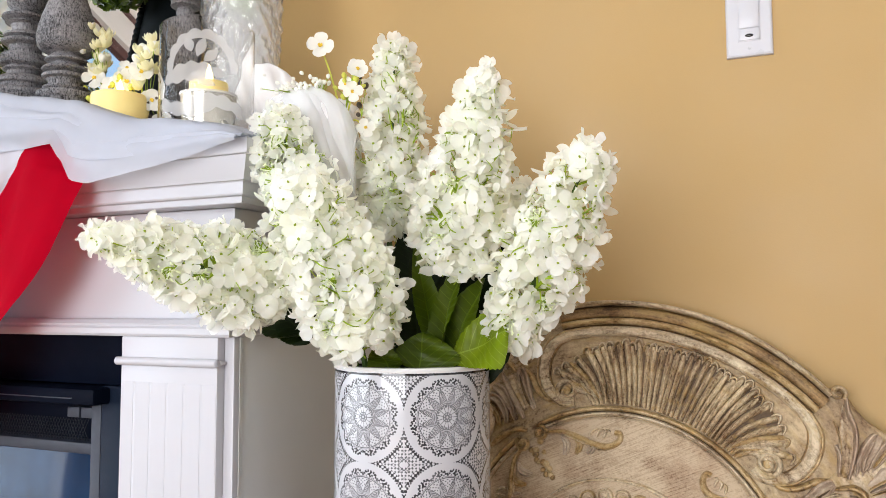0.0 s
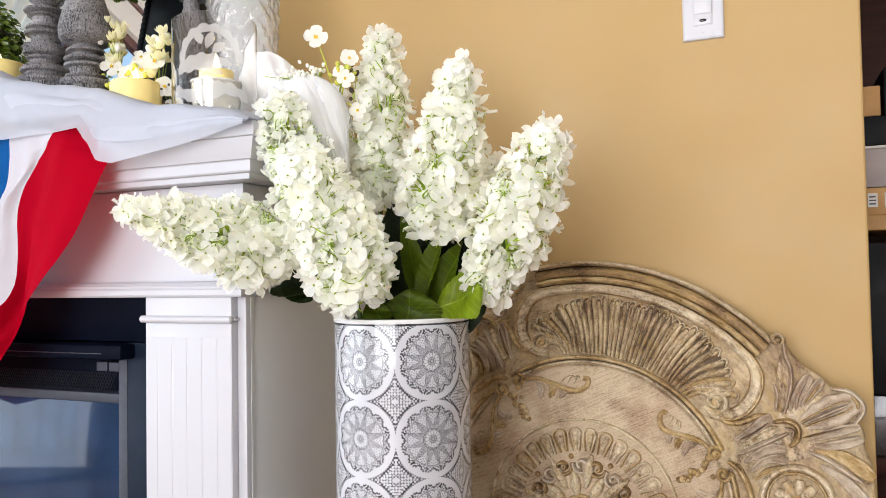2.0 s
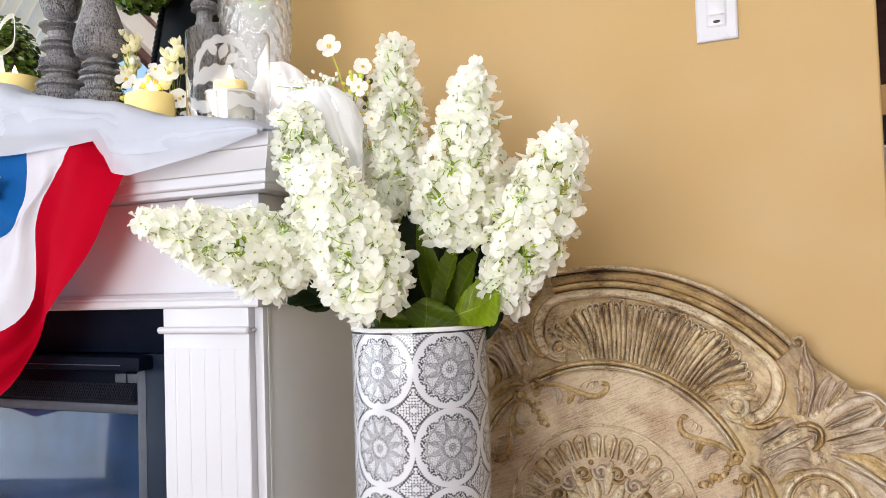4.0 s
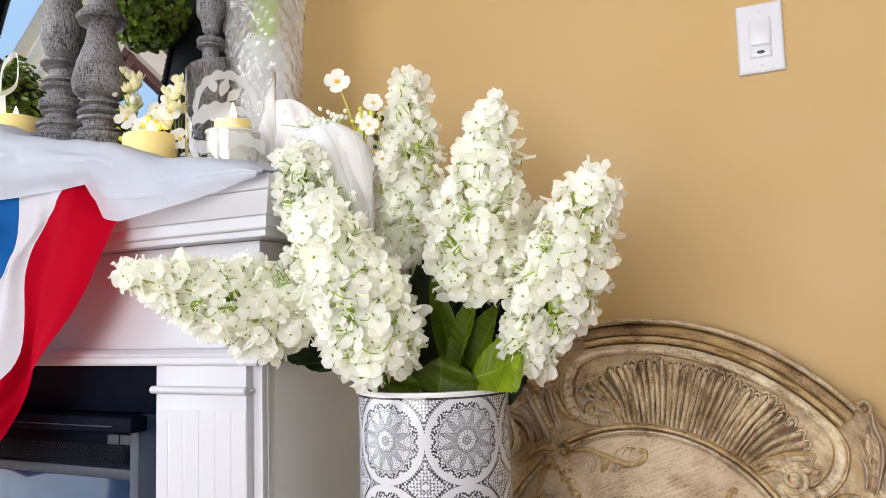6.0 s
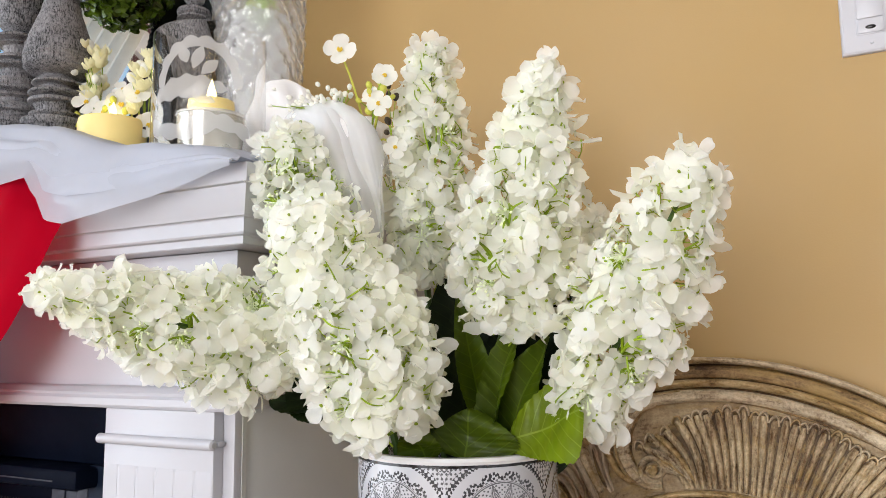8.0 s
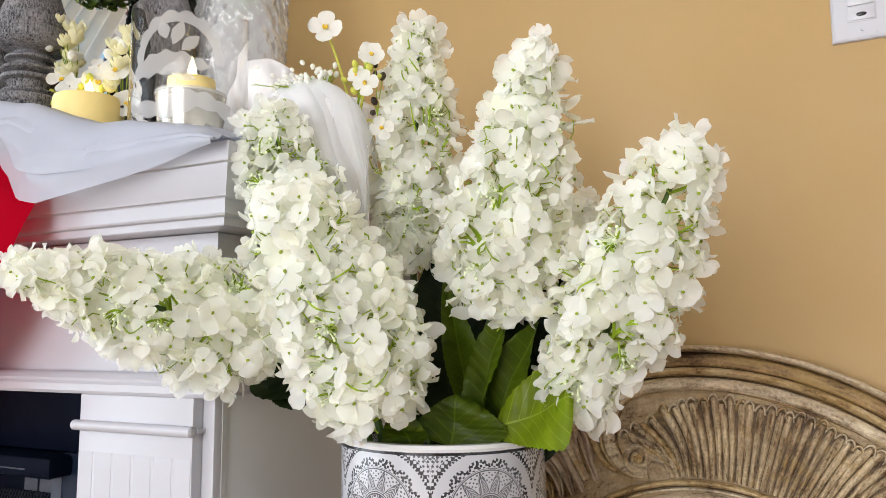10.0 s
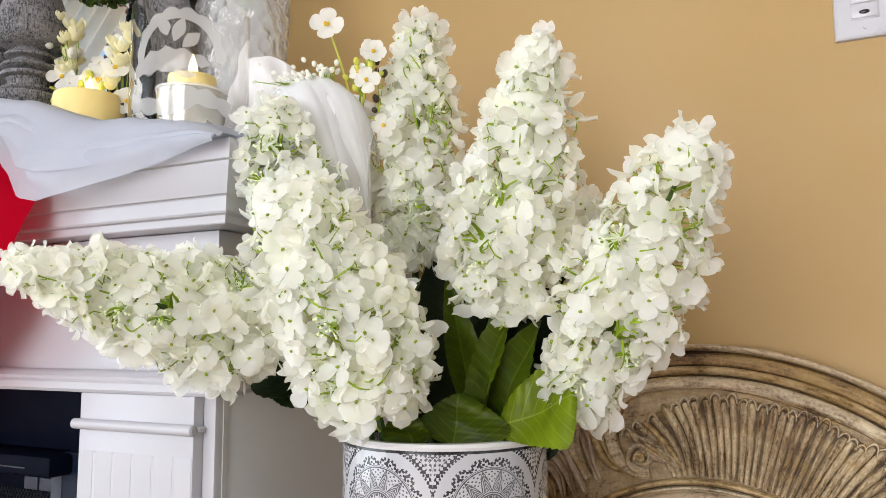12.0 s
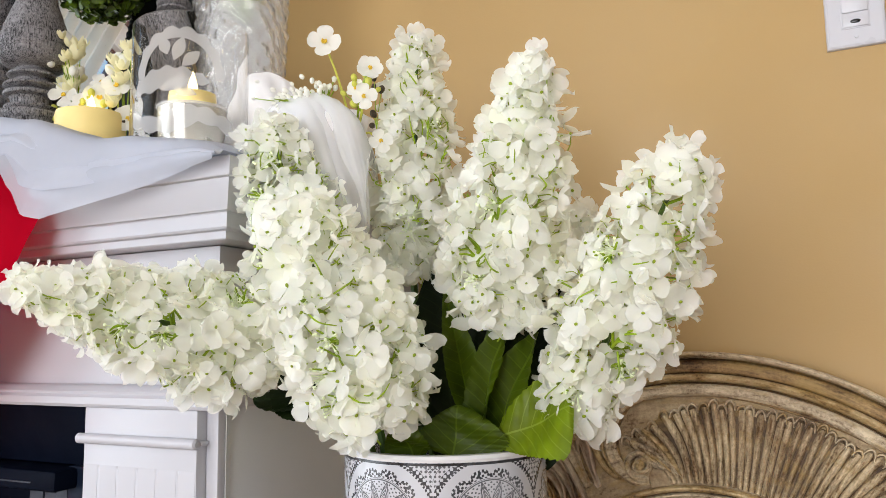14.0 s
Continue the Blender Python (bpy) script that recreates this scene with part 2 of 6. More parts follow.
M_WALL = mat("tan_wall_paint", (0.443, 0.29, 0.109), 0.55, var=0.035, scale=1.5, fine=420, relief=0.12)
M_ROOM = mat("cream_wall_paint", (0.8, 0.79, 0.76), 0.6, var=0.03, scale=2)
M_CEIL = mat("ceiling_paint", (0.85, 0.85, 0.83), 0.8, var=0.03, scale=2)
M_FLOOR = mat("oak_floor", (0.3, 0.18, 0.09), 0.4, var=0.25, scale=4, stretch=(1, 8, 1), relief=0.15)
M_WHITE = mat("white_mantel_paint", (0.475, 0.475, 0.51), 0.38, var=0.02, scale=5, fine=240, relief=0.05)
M_SIDE = mat("grey_side_panel", (0.52, 0.53, 0.53), 0.5, var=0.04, scale=5)
M_BLACK = mat("black_enamel", (0.003, 0.005, 0.012), 0.5, var=0.2, scale=8, spec=0.04)
M_IRON = mat("dark_grey_metal", (0.026, 0.032, 0.048), 0.55, metal=0.1, var=0.15, scale=20)
M_NAVY = mat("navy_enamel", (0.007, 0.0125, 0.026), 0.5, var=0.2, scale=8, spec=0.1)
M_MESH = mat("vent_mesh", (0.01, 0.012, 0.017), 0.5, fine=60, spec=0.15)
M_SCREEN = mat("firebox_glass", (0.01, 0.03, 0.075), 0.06, var=0.5, scale=5, relief=0.01, spec=0.35)
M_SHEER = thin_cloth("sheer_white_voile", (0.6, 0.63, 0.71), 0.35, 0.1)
# the same voile where it gathers, coloured whiter to offset the shade there
M_LIT_VOILE = thin_cloth("lit_white_voile", (0.96, 0.96, 0.965), 0.42, 0.12)
M_VEIL = thin_cloth("lit_sheer_layer", (0.93, 0.935, 0.95), 0.35, 0.5)
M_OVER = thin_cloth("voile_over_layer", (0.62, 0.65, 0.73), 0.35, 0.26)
M_RED = thin_cloth("red_satin", (0.53, 0.001, 0.019), 0.5, 0, rough=0.8, spec=0.04)
M_BUNT = thin_cloth("white_bunting", (0.56, 0.55, 0.6), 0.2)
M_BLUE = thin_cloth("blue_bunting", (0.006, 0.08, 0.27), 0.12, spec=0.05)
M_GREYWOOD = carved_wood("grey_turned_wood", (0.3, 0.29, 0.3), (0.006, 0.006, 0.008), (95, 95, 6), 0.5, mid=0.53, low=0.44, high=0.08, worn=0.0)
M_WAX = mat("cream_wax", (0.84, 0.67, 0.26), 0.45, var=0.05, scale=30, relief=0.05)
M_FLAME = glow_mat("flame_glow", (1.0, 0.78, 0.34), 9.0)
M_GLASS = glass_mat("clear_glass", (1, 1, 1), 0.0, 1.22)
M_FROST = thin_cloth("frosted_etching", (0.88, 0.88, 0.88), 0.35, 0.55)
M_CRYSTAL = glass_mat("cut_crystal", (0.99, 0.99, 0.99), 0.0, 1.5, 0.85, 150)
M_CRYSTAL.node_tree.nodes["Principled BSDF"].inputs["Transmission Weight"].default_value = 0.93
M_MIRROR = mat("mirror_silver", (0.9, 0.91, 0.92), 0.02, metal=1.0, var=0.01, relief=0.0)
M_FILLER = thin_cloth("milky_filler", (0.8, 0.82, 0.82), 0.5, 0.6)
M_FRAME = mat("black_carved_frame", (0.006, 0.008, 0.009), 0.4, var=0.3, scale=15, relief=0.2, spec=0.12)
M_BOXWOOD = mat("boxwood_leaf", (0.014, 0.045, 0.003), 0.3, var=0.8, scale=45, tint=(0.17, 0.28, 0.018))
M_TWIG = mat("dark_twig", (0.05, 0.035, 0.02), 0.7, var=0.3)
M_PETAL = petal_mat("hydrangea_petal", (0.98, 0.986, 0.992), (0.974, 0.982, 0.92))
M_STEM = mat("green_stem", (0.24, 0.36, 0.006), 0.5, var=0.3, scale=40)
M_FERTILE = mat("pale_green_bud", (0.8, 0.86, 0.62), 0.6, var=0.15, scale=60)
M_CENTER = mat("green_floret_heart", (0.26, 0.35, 0.012), 0.6, var=0.3, scale=60)
M_STALK = mat("dark_green_stalk", (0.05, 0.1, 0.012), 0.5, var=0.3, scale=40)
M_LEAF = leaf_mat("green_hydrangea_leaf", (0.14, 0.215, 0.009), (0.165, 0.25, 0.016), 0.18, 0.4, 0.35)
# near-black copy of the leaf: shade inside the bunch is in its colour
M_SHADED_LEAF = leaf_mat("shaded_green_leaf", (0.018, 0.036, 0.005), (0.021, 0.042, 0.006), 0.08, 0.45, 0.25)
# yellow-green leaf, its colour brightened further for the light it catches
M_LIT_LEAF = leaf_mat("lit_hydrangea_leaf", (0.36, 0.5, 0.02), (0.44, 0.57, 0.07), 0.3, 0.33, 0.45)
M_BLOSSOM = thin_cloth("white_blossom", (0.95, 0.95, 0.9), 0.4)
# cream tint puts the candle's yellow light into the bells' colour
M_BELL = thin_cloth("candlelit_bell_flower", (0.93, 0.9, 0.62), 0.4)
M_YOLK = mat("yellow_stamens", (0.85, 0.55, 0.04), 0.6, var=0.3, scale=80)
M_YGREEN = mat("yellow_green_bud", (0.55, 0.55, 0.08), 0.6, var=0.3, scale=60)
M_PLATE = mat("white_plastic", (0.55, 0.55, 0.585), 0.3, var=0.01)
M_DOT = mat("black_lens", (0.01, 0.01, 0.01), 0.15)
HUB = (-0.24, 0.38)
M_PALE = carved_wood("limewashed_wood", (0.71, 0.61, 0.435), (0.14, 0.0837, 0.041), polar=(HUB, 12, 120), low=0.41, high=0.06)
M_FLUTE = carved_wood("limewashed_flute_wood", (0.7, 0.58, 0.385), (0.13, 0.072, 0.026), polar=(HUB, 70, 22), low=0.42, mid=0.52, high=0.06)
M_LIME = carved_wood("limewashed_leaf_wood", (0.61, 0.52, 0.405), (0.19, 0.12, 0.07), (8, 30, 8), low=0.38, mid=0.48, high=0.1)
M_FIELD = carved_wood("brushed_panel_wood", (0.55, 0.44, 0.305), (0.22, 0.142, 0.078), (4, 75, 75), mid=0.48, tilt=(0, radians(24), 0), low=0.4, high=0.06)
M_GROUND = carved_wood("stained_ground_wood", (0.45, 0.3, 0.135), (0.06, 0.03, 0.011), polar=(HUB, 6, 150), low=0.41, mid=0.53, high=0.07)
M_BACK = carved_wood("limewashed_ground", (0.57, 0.455, 0.285), (0.12, 0.068, 0.028), polar=(HUB, 14, 100), low=0.4, mid=0.5, high=0.08)
# dark brown for recesses: old stain together with their shade, in one colour
M_STAIN_SHADE = carved_wood("dark_stain_and_shade", (0.16, 0.103, 0.0501), (0.04, 0.0217, 0.0109), polar=(HUB, 30, 90))
M_GILT = carved_wood("gilded_edge_wood", (0.6, 0.465, 0.27), (0.075, 0.038, 0.014), gilt=(0.37, 0.255, 0.11), rough=0.42, polar=(HUB, 22, 110), low=0.39, mid=0.5)
M_WALNUT = mat("dark_brown_wood", (0.045, 0.014, 0.008), 0.5, var=0.3, scale=6, stretch=(1, 1, 8), spec=0.15)
M_PAPER = mat("grey_box_card", (0.42, 0.36, 0.34), 0.7, var=0.1, scale=15)
M_TANBOX = mat("tan_box_card", (0.5, 0.28, 0.1), 0.6, var=0.15, scale=15)
M_GLAZE = mat("white_glaze", (0.7, 0.705, 0.72), 0.12, var=0.02, relief=0.02, coat=0.3)
M_PEBBLE = mat("smoky_pebble", (0.3, 0.29, 0.25), 0.3, var=0.4, scale=80)
M_CANDLE_BODY = mat("dim_candle_body", (0.47, 0.455, 0.4), 0.1, metal=0.5, var=0.35, scale=45, fine=70, relief=0.5)
M_FOIL = mat("shiny_wrap", (0.02, 0.01, 0.01), 0.18, var=0.3, scale=20, fine=40, relief=0.9, coat=0.4)
M_BLACKBOX = mat("black_box_card", (0.008, 0.008, 0.009), 0.5, var=0.2, scale=12, spec=0.15)
M_LABEL = mat("white_label", (0.7, 0.68, 0.64), 0.6)
M_BAR = mat("dark_print", (0.06, 0.05, 0.05), 0.6)
M_WINFRAME = mat("brown_window_frame", (0.12, 0.055, 0.05), 0.4, var=0.2)
M_PANE = glass_mat("window_pane", (1, 1, 1), 0.0, 1.02)
M_LAWN = mat("lawn", (0.06, 0.12, 0.03), 0.9, var=0.4, scale=2)

# ================= mesh helpers =================


def finish(name, bm, material, smooth=True, angle=40):
    me = bpy.data.meshes.new(name)
    bmesh.ops.recalc_face_normals(bm, faces=bm.faces)
    bm.to_mesh(me)
    bm.free()
    for m in material if isinstance(material, (list, tuple)) else [material]:
        me.materials.append(m)
    if smooth:
        me.polygons.foreach_set("use_smooth", [True] * len(me.polygons))
        me.set_sharp_from_angle(angle=radians(angle))
    return me


def part(name, bm, material, parent, label="", smooth=True, angle=40):
    me = bm if isinstance(bm, bpy.types.Mesh) else finish(name, bm, material, smooth, angle)
    ob = new(name, me)
    ob.parent = parent
    return tagged(ob, label)


def thing(name, at, label, category, group="", kind="", rot=(0, 0, 0)):
    ob = new(name)
    ob.empty_display_size = 0.05
    ob.matrix_basis = pose(*at, *rot)
    return tagged(ob, label, category, group, kind)


def structure(name, bm, material, label, category, smooth=False):
    return tagged(new(name, finish(name, bm, material, smooth)), label, category, "", "structure")


def box(bm, x0, x1, y0, y1, z0, z1, bevel=0.0, seg=2):
    made = bmesh.ops.create_cube(bm, size=1.0, matrix=Matrix.Translation(((x0 + x1) / 2, (y0 + y1) / 2, (z0 + z1) / 2)) @ Matrix.Diagonal((x1 - x0, y1 - y0, z1 - z0, 1)))
    if bevel:
        edges = list({e for v in made["verts"] for e in v.link_edges})
        bmesh.ops.bevel(bm, geom=edges, offset=bevel, segments=seg, affect="EDGES", profile=0.5)
    return bm


def boxed(*a, **k):
    return box(bmesh.new(), *a, **k)


def grid(bm, rows, closed_u=False, closed_v=False):
    """Faces between rows of points."""
    vs = [[bm.verts.new(p) for p in row] for row in rows]
    nu, nv = len(vs), len(vs[0])
    for i in range(nu if closed_u else nu - 1):
        for j in range(nv if closed_v else nv - 1):
            a, b, c, d = vs[i][j], vs[(i + 1) % nu][j], vs[(i + 1) % nu][(j + 1) % nv], vs[i][(j + 1) % nv]
            bm.faces.new((a, b, c, d))
    return vs


def lathe(bm, profile, seg=40, at=(0, 0, 0), wobble=None, caps=True):
    rows = []
    for r, z in profile:
        row = []
        for k in range(seg):
            a = math.tau * k / seg
            rr = r * (wobble(a, z) if wobble else 1.0)
            row.append((at[0] + rr * math.cos(a), at[1] + rr * math.sin(a), at[2] + z))
        rows.append(row)
    vs = grid(bm, rows, closed_v=True)
    if caps:
        for row in (vs[0], vs[-1]):
            if len({tuple(v.co) for v in row}) == seg:
                bm.faces.new(row)
    return bm


def smooth_profile(points, n=6):
    """Catmull-Rom through the points of a profile or a path."""
    pts = [Vector(p) for p in points]
    out = []
    for i in range(len(pts) - 1):
        p0, p1, p2, p3 = pts[max(i - 1, 0)], pts[i], pts[i + 1], pts[min(i + 2, len(pts) - 1)]
        for k in range(n):
            t = k / n
            out.append(0.5 * ((2 * p1) + (p2 - p0) * t + (2 * p0 - 5 * p1 + 4 * p2 - p3) * t * t + (3 * p1 - p0 - 3 * p2 + p3) * t ** 3))
    out.append(pts[-1])
    return out


def tube(bm, path, radius, seg=6):
    """A round stem along a path; radius is a number or a list."""
    rows = []
    n = len(path)
    for i, p in enumerate(path):
        d = (Vector(path[min(i + 1, n - 1)]) - Vector(path[max(i - 1, 0)])).normalized()
        side = d.cross(Vector((0.31, 0.2, 0.93))).normalized()
        up = side.cross(d)
        r = radius[i] if isinstance(radius, (list, tuple)) else radius
        rows.append([Vector(p) + r * (math.cos(a) * side + math.sin(a) * up) for a in (math.tau * k / seg for k in range(seg))])
    vs = grid(bm, rows, closed_v=True)
    bm.faces.new(vs[0])
    bm.faces.new(vs[-1])
    return bm


def rib(bm, path, widths, heights, base=0.0, n=6, flat=0.0, groove=0.0, scoop=0.25):
    """A raised, rounded strip on the carved face: path in (u, v), width and height along it. Local axes: u = x, v = z, out = -y."""
    rows = []
    m = len(path)
    for i, p in enumerate(path):
        a, c = Vector(path[max(i - 1, 0)]), Vector(path[min(i + 1, m - 1)])
        d = (c - a)
        d = d.normalized() if d.length else Vector((1, 0))
        nrm = Vector((-d.y, d.x))
        t = i / (m - 1)
        w = widths(t) if callable(widths) else widths
        h = heights(t) if callable(heights) else heights
        row = []
        for k in range(n + 1):
            s = math.pi * k / n
            q = Vector(p) + nrm * (w * math.cos(s))
            lift = h * max(math.sin(s), 0) ** (1 - flat) * (1 - groove * math.exp(-(math.cos(s) / scoop) ** 2))
            row.append((q.x, -(base + lift), q.y))
        rows.append(row)
    vs = grid(bm, rows)
    bm.faces.new(vs[0])
    bm.faces.new(vs[-1])
    bm.faces.new([r[0] for r in vs] + [r[-1] for r in reversed(vs)]) if m < 4 else None
    return bm


def moulding(bm, x0, x1, y0, yb, profile):
    """A moulding round the left end, the front and the right end of a block: profile of (how far proud, z)."""
    rows = [[(x0 - o, yb, z), (x0 - o, y0 - o, z), (x1 + o, y0 - o, z), (x1 + o, yb, z)] for o, z in profile]
    vs = grid(bm, rows)
    bm.faces.new(vs[0])
    bm.faces.new(vs[-1])
    if len(vs) > 2:
        bm.faces.new([r[0] for r in vs])
        bm.faces.new([r[-1] for r in vs])
    return bm


rng = random.Random(7)

# ================= room =================
WALL_Y, WALL_END = 1.303, 0.2245
structure("wall_north", boxed(-3.4, WALL_END, WALL_Y, WALL_Y + 0.12, 0, 3.3, bevel=0.004), M_WALL, "tan painted wall that ends in a clean corner", "wall")
structure("floor", boxed(-3.4, 3.2, -3.5, 3.0, -0.1, 0.0), M_FLOOR, "brown oak floor", "floor")
structure("ceiling", boxed(-3.4, 3.2, -3.5, 3.0, 3.3, 3.4), M_CEIL, "white painted ceiling", "ceiling")
structure("wall_far", boxed(-3.4, 3.2, 2.88, 3.0, 0, 3.3), M_WALNUT, "dark brown wall behind the shelves", "wall")
structure("wall_east", boxed(3.08, 3.2, -3.5, 2.88, 0, 3.3), M_ROOM, "cream painted wall", "wall")


def pierced_wall(name, axis, at, a0, a1, o0, o1, z0, z1):
    """A wall with one opening through it."""
    bm = bmesh.new()
    for p0, p1, q0, q1 in ((a0, o0, 0, 3.3), (o1, a1, 0, 3.3), (o0, o1, 0, z0), (o0, o1, z1, 3.3)):
        if axis == "x":
            box(bm, at - 0.12, at, p0, p1, q0, q1)
        else:
            box(bm, p0, p1, at - 0.12, at, q0, q1)
    return structure(name, bm, M_ROOM, "cream painted wall with a tall window", "wall")


pierced_wall("wall_west", "x", -3.2, -3.5, 2.88, -2.3, 0.8, 0.12, 3.0)
pierced_wall("wall_south", "y", -3.38, -3.2, 3.08, -1.95, 0.85, 0.1, 2.6)


def window(name, axis, at, o0, o1, z0, z1, nx, nz):
    win = tagged(new(name), "tall brown-framed window", "window", "", "structure")
    f = 0.05

    def bar(nm, p0, p1, q0, q1, d0, d1, material):
        if axis == "x":
            return part(nm, boxed(at - d1, at - d0, p0, p1, q0, q1, bevel=0.004 if material is M_WINFRAME else 0), material, win)
        return part(nm, boxed(p0, p1, at - d1, at - d0, q0, q1, bevel=0.004 if material is M_WINFRAME else 0), material, win)

    for i in range(nx + 1):
        c = o0 + (o1 - o0) * i / nx
        c = min(max(c, o0 + f / 2), o1 - f / 2)
        bar("window_frame", c - f / 2, c + f / 2, z0, z1, 0.03, 0.09, M_WINFRAME)
    for j in range(nz + 1):
        c = z0 + (z1 - z0) * j / nz
        c = min(max(c, z0 + f / 2), z1 - f / 2)
        bar("window_frame", o0, o1, c - f / 2, c + f / 2, 0.035, 0.085, M_WINFRAME)
    pane = bar("pane", o0, o1, z0, z1, 0.058, 0.062, M_PANE)
    pane.visible_shadow = False


window("window_1", "x", -3.2, -2.3, 0.8, 0.12, 3.0, 7, 5)
window("window_2", "y", -3.38, -1.95, 0.85, 0.1, 2.6, 4, 3)
sky_sheet = bmesh.new()
grid(sky_sheet, [[(-16, -30, -0.3), (-16, -30, 40)], [(-16, 26, -0.3), (-16, 26, 40)]])
structure("backdrop", sky_sheet, glow_mat("hazy_blue_sky", (0.5, 0.72, 1.0), 0.9), "hazy blue sky beyond the tall window", "sky")
structure("ground", boxed(-300, 300, -300, 300, -0.4, -0.3), M_LAWN, "green lawn outside the windows", "ground")

# ================= fireplace =================
FX0, FX1 = -1.8505, -0.6715
FY = 0.822


def fireplace():
    mantel = thing("fireplace_mantel", ((FX0 + FX1) / 2, 1.05, 0), "white painted wooden fireplace mantel with stepped crown moulding", "fireplace")
    ox, oy = (FX0 + FX1) / 2, 1.05
    bx0, bx1, by = FX0 - ox, FX1 - ox, FY - oy
    yb = WALL_Y - 0.003 - oy
    # shelf and crown
    part("shelf", moulding(bmesh.new(), bx0 - 0.002, bx1 + 0.002, by + 0.018, yb, [(0.058, 0.9925), (0.0615, 0.9935), (0.063, 0.996), (0.0635, 1.0105), (0.0615, 1.0138), (0.058, 1.0145)]), M_WHITE, mantel)
    crown = [(-0.005, 0.934), (0.029, 0.934), (0.0305, 0.9352), (0.031, 0.9415), (0.0315, 0.9428), (0.0352, 0.9442), (0.037, 0.9465), (0.0378, 0.9605), (0.039, 0.962), (0.042, 0.963), (0.0428, 0.9655), (0.057, 0.9895), (0.0575, 0.9926)]
    part("crown_moulding", moulding(bmesh.new(), bx0 - 0.002, bx1 + 0.002, by + 0.018, yb, crown), M_WHITE, mantel, angle=30)
    part("frieze", moulding(bmesh.new(), bx0 + 0.003, bx1 - 0.003, by + 0.018, yb, [(0, 0.76), (0, 0.9328)]), M_WHITE, mantel)
    arch = [(0.0, 0.757), (0.012, 0.757), (0.0145, 0.7605), (0.0145, 0.768), (0.011, 0.7715), (0.012, 0.7745), (0.008, 0.7785), (0.001, 0.7815)]
    part("architrave_moulding", moulding(bmesh.new(), bx0 + 0.002, bx1 - 0.002, by + 0.006, yb, arch), M_WHITE, mantel, angle=25)
    for s in (0, 1):
        def fx(a, b):
            a, b = (a - ox, b - ox) if s else (FX0 + FX1 - b - ox, FX0 + FX1 - a - ox)
            return a, b
        # beaded pilaster: a fluted board between plain blocks
        p0, p1 = fx(-0.85, -0.68)
        pil = part("pilaster", boxed(p0, p1, 0.8165 - oy, 0.845 - oy, 0.12, 0.757, bevel=0.002), M_WHITE, mantel)
        part("pilaster_core", boxed(p0 + 0.0015, p1 - 0.003, 0.8452 - oy, yb, 0.0, 0.757), M_WHITE, mantel)
        bm = bmesh.new()
        sect = [(p0 + 0.0015, 0.0004), (p0 + 0.002, 0.0)]
        for k in range(5):
            g = p0 + 0.085 + (k - 2) * 0.0295
            sect += [(g - 0.0022, 0.0), (g - 0.0012, 0.001), (g, 0.0014), (g + 0.0012, 0.001), (g + 0.0022, 0.0)]
        sect += [(p1 - 0.002, 0.0), (p1 - 0.0015, 0.0004)]
        front = 0.8161 - oy
        grid(bm, [[(x, front + d, z) for x, d in sect] for z in (0.13, 0.68)])
        grid(bm, [[(x, front + 0.0002, 0.694) for x, d in sect], [(x, front + d, 0.68) for x, d in sect]])
        part("fluted_board", bm, M_WHITE, pil, angle=20)
        bm = bmesh.new()
        q = [Vector((p0 - 0.006, 0.8135 - oy, 0.7225)), Vector((p1 + 0.004, 0.8135 - oy, 0.7225))]
        tube(bm, [q[0], q[0] + Vector((0.002, 0, 0)), q[1] - Vector((0.002, 0, 0)), q[1]], [0.0035, 0.0058, 0.0058, 0.0035], 12)
        box(bm, *((p1 - 0.001, p1 + 0.0055) if s else (p0 - 0.0055, p0 + 0.001)), 0.8185 - oy, 0.8295 - oy, 0.72, 0.7255, bevel=0.002)
        part("bead", bm, M_WHITE, pil)
        p0, p1 = fx(-0.6798, -0.6635)
        part("corner_post", boxed(p0, p1, 0.83 - oy, 0.8455 - oy, 0.0, 0.757, bevel=0.0015), M_WHITE, mantel)
        p0, p1 = fx(-0.86, -0.66)
        part("plinth", boxed(p0, p1, 0.805 - oy, 0.9 - oy, 0.0, 0.12, bevel=0.004), M_WHITE, mantel)
        p0, p1 = fx(-0.6825, -0.664)
        part("side_panel", boxed(p0, p1, 0.846 - oy, yb, 0.0, 0.757, bevel=0.001), M_SIDE, mantel, "grey shaded side panel")
        p0, p1 = fx(-0.6633, -0.662)
        part("edge_strip", boxed(p0, p1, 0.841 - oy, 0.847 - oy, 0.0, 0.756), M_SIDE, mantel)
    bm = boxed(FX0 + 0.21 - ox, FX1 - 0.21 - ox, 0.815 - oy, 1.2 - oy, 0.0, 0.1, bevel=0.003)
    part("hearth_board", bm, M_WHITE, mantel)


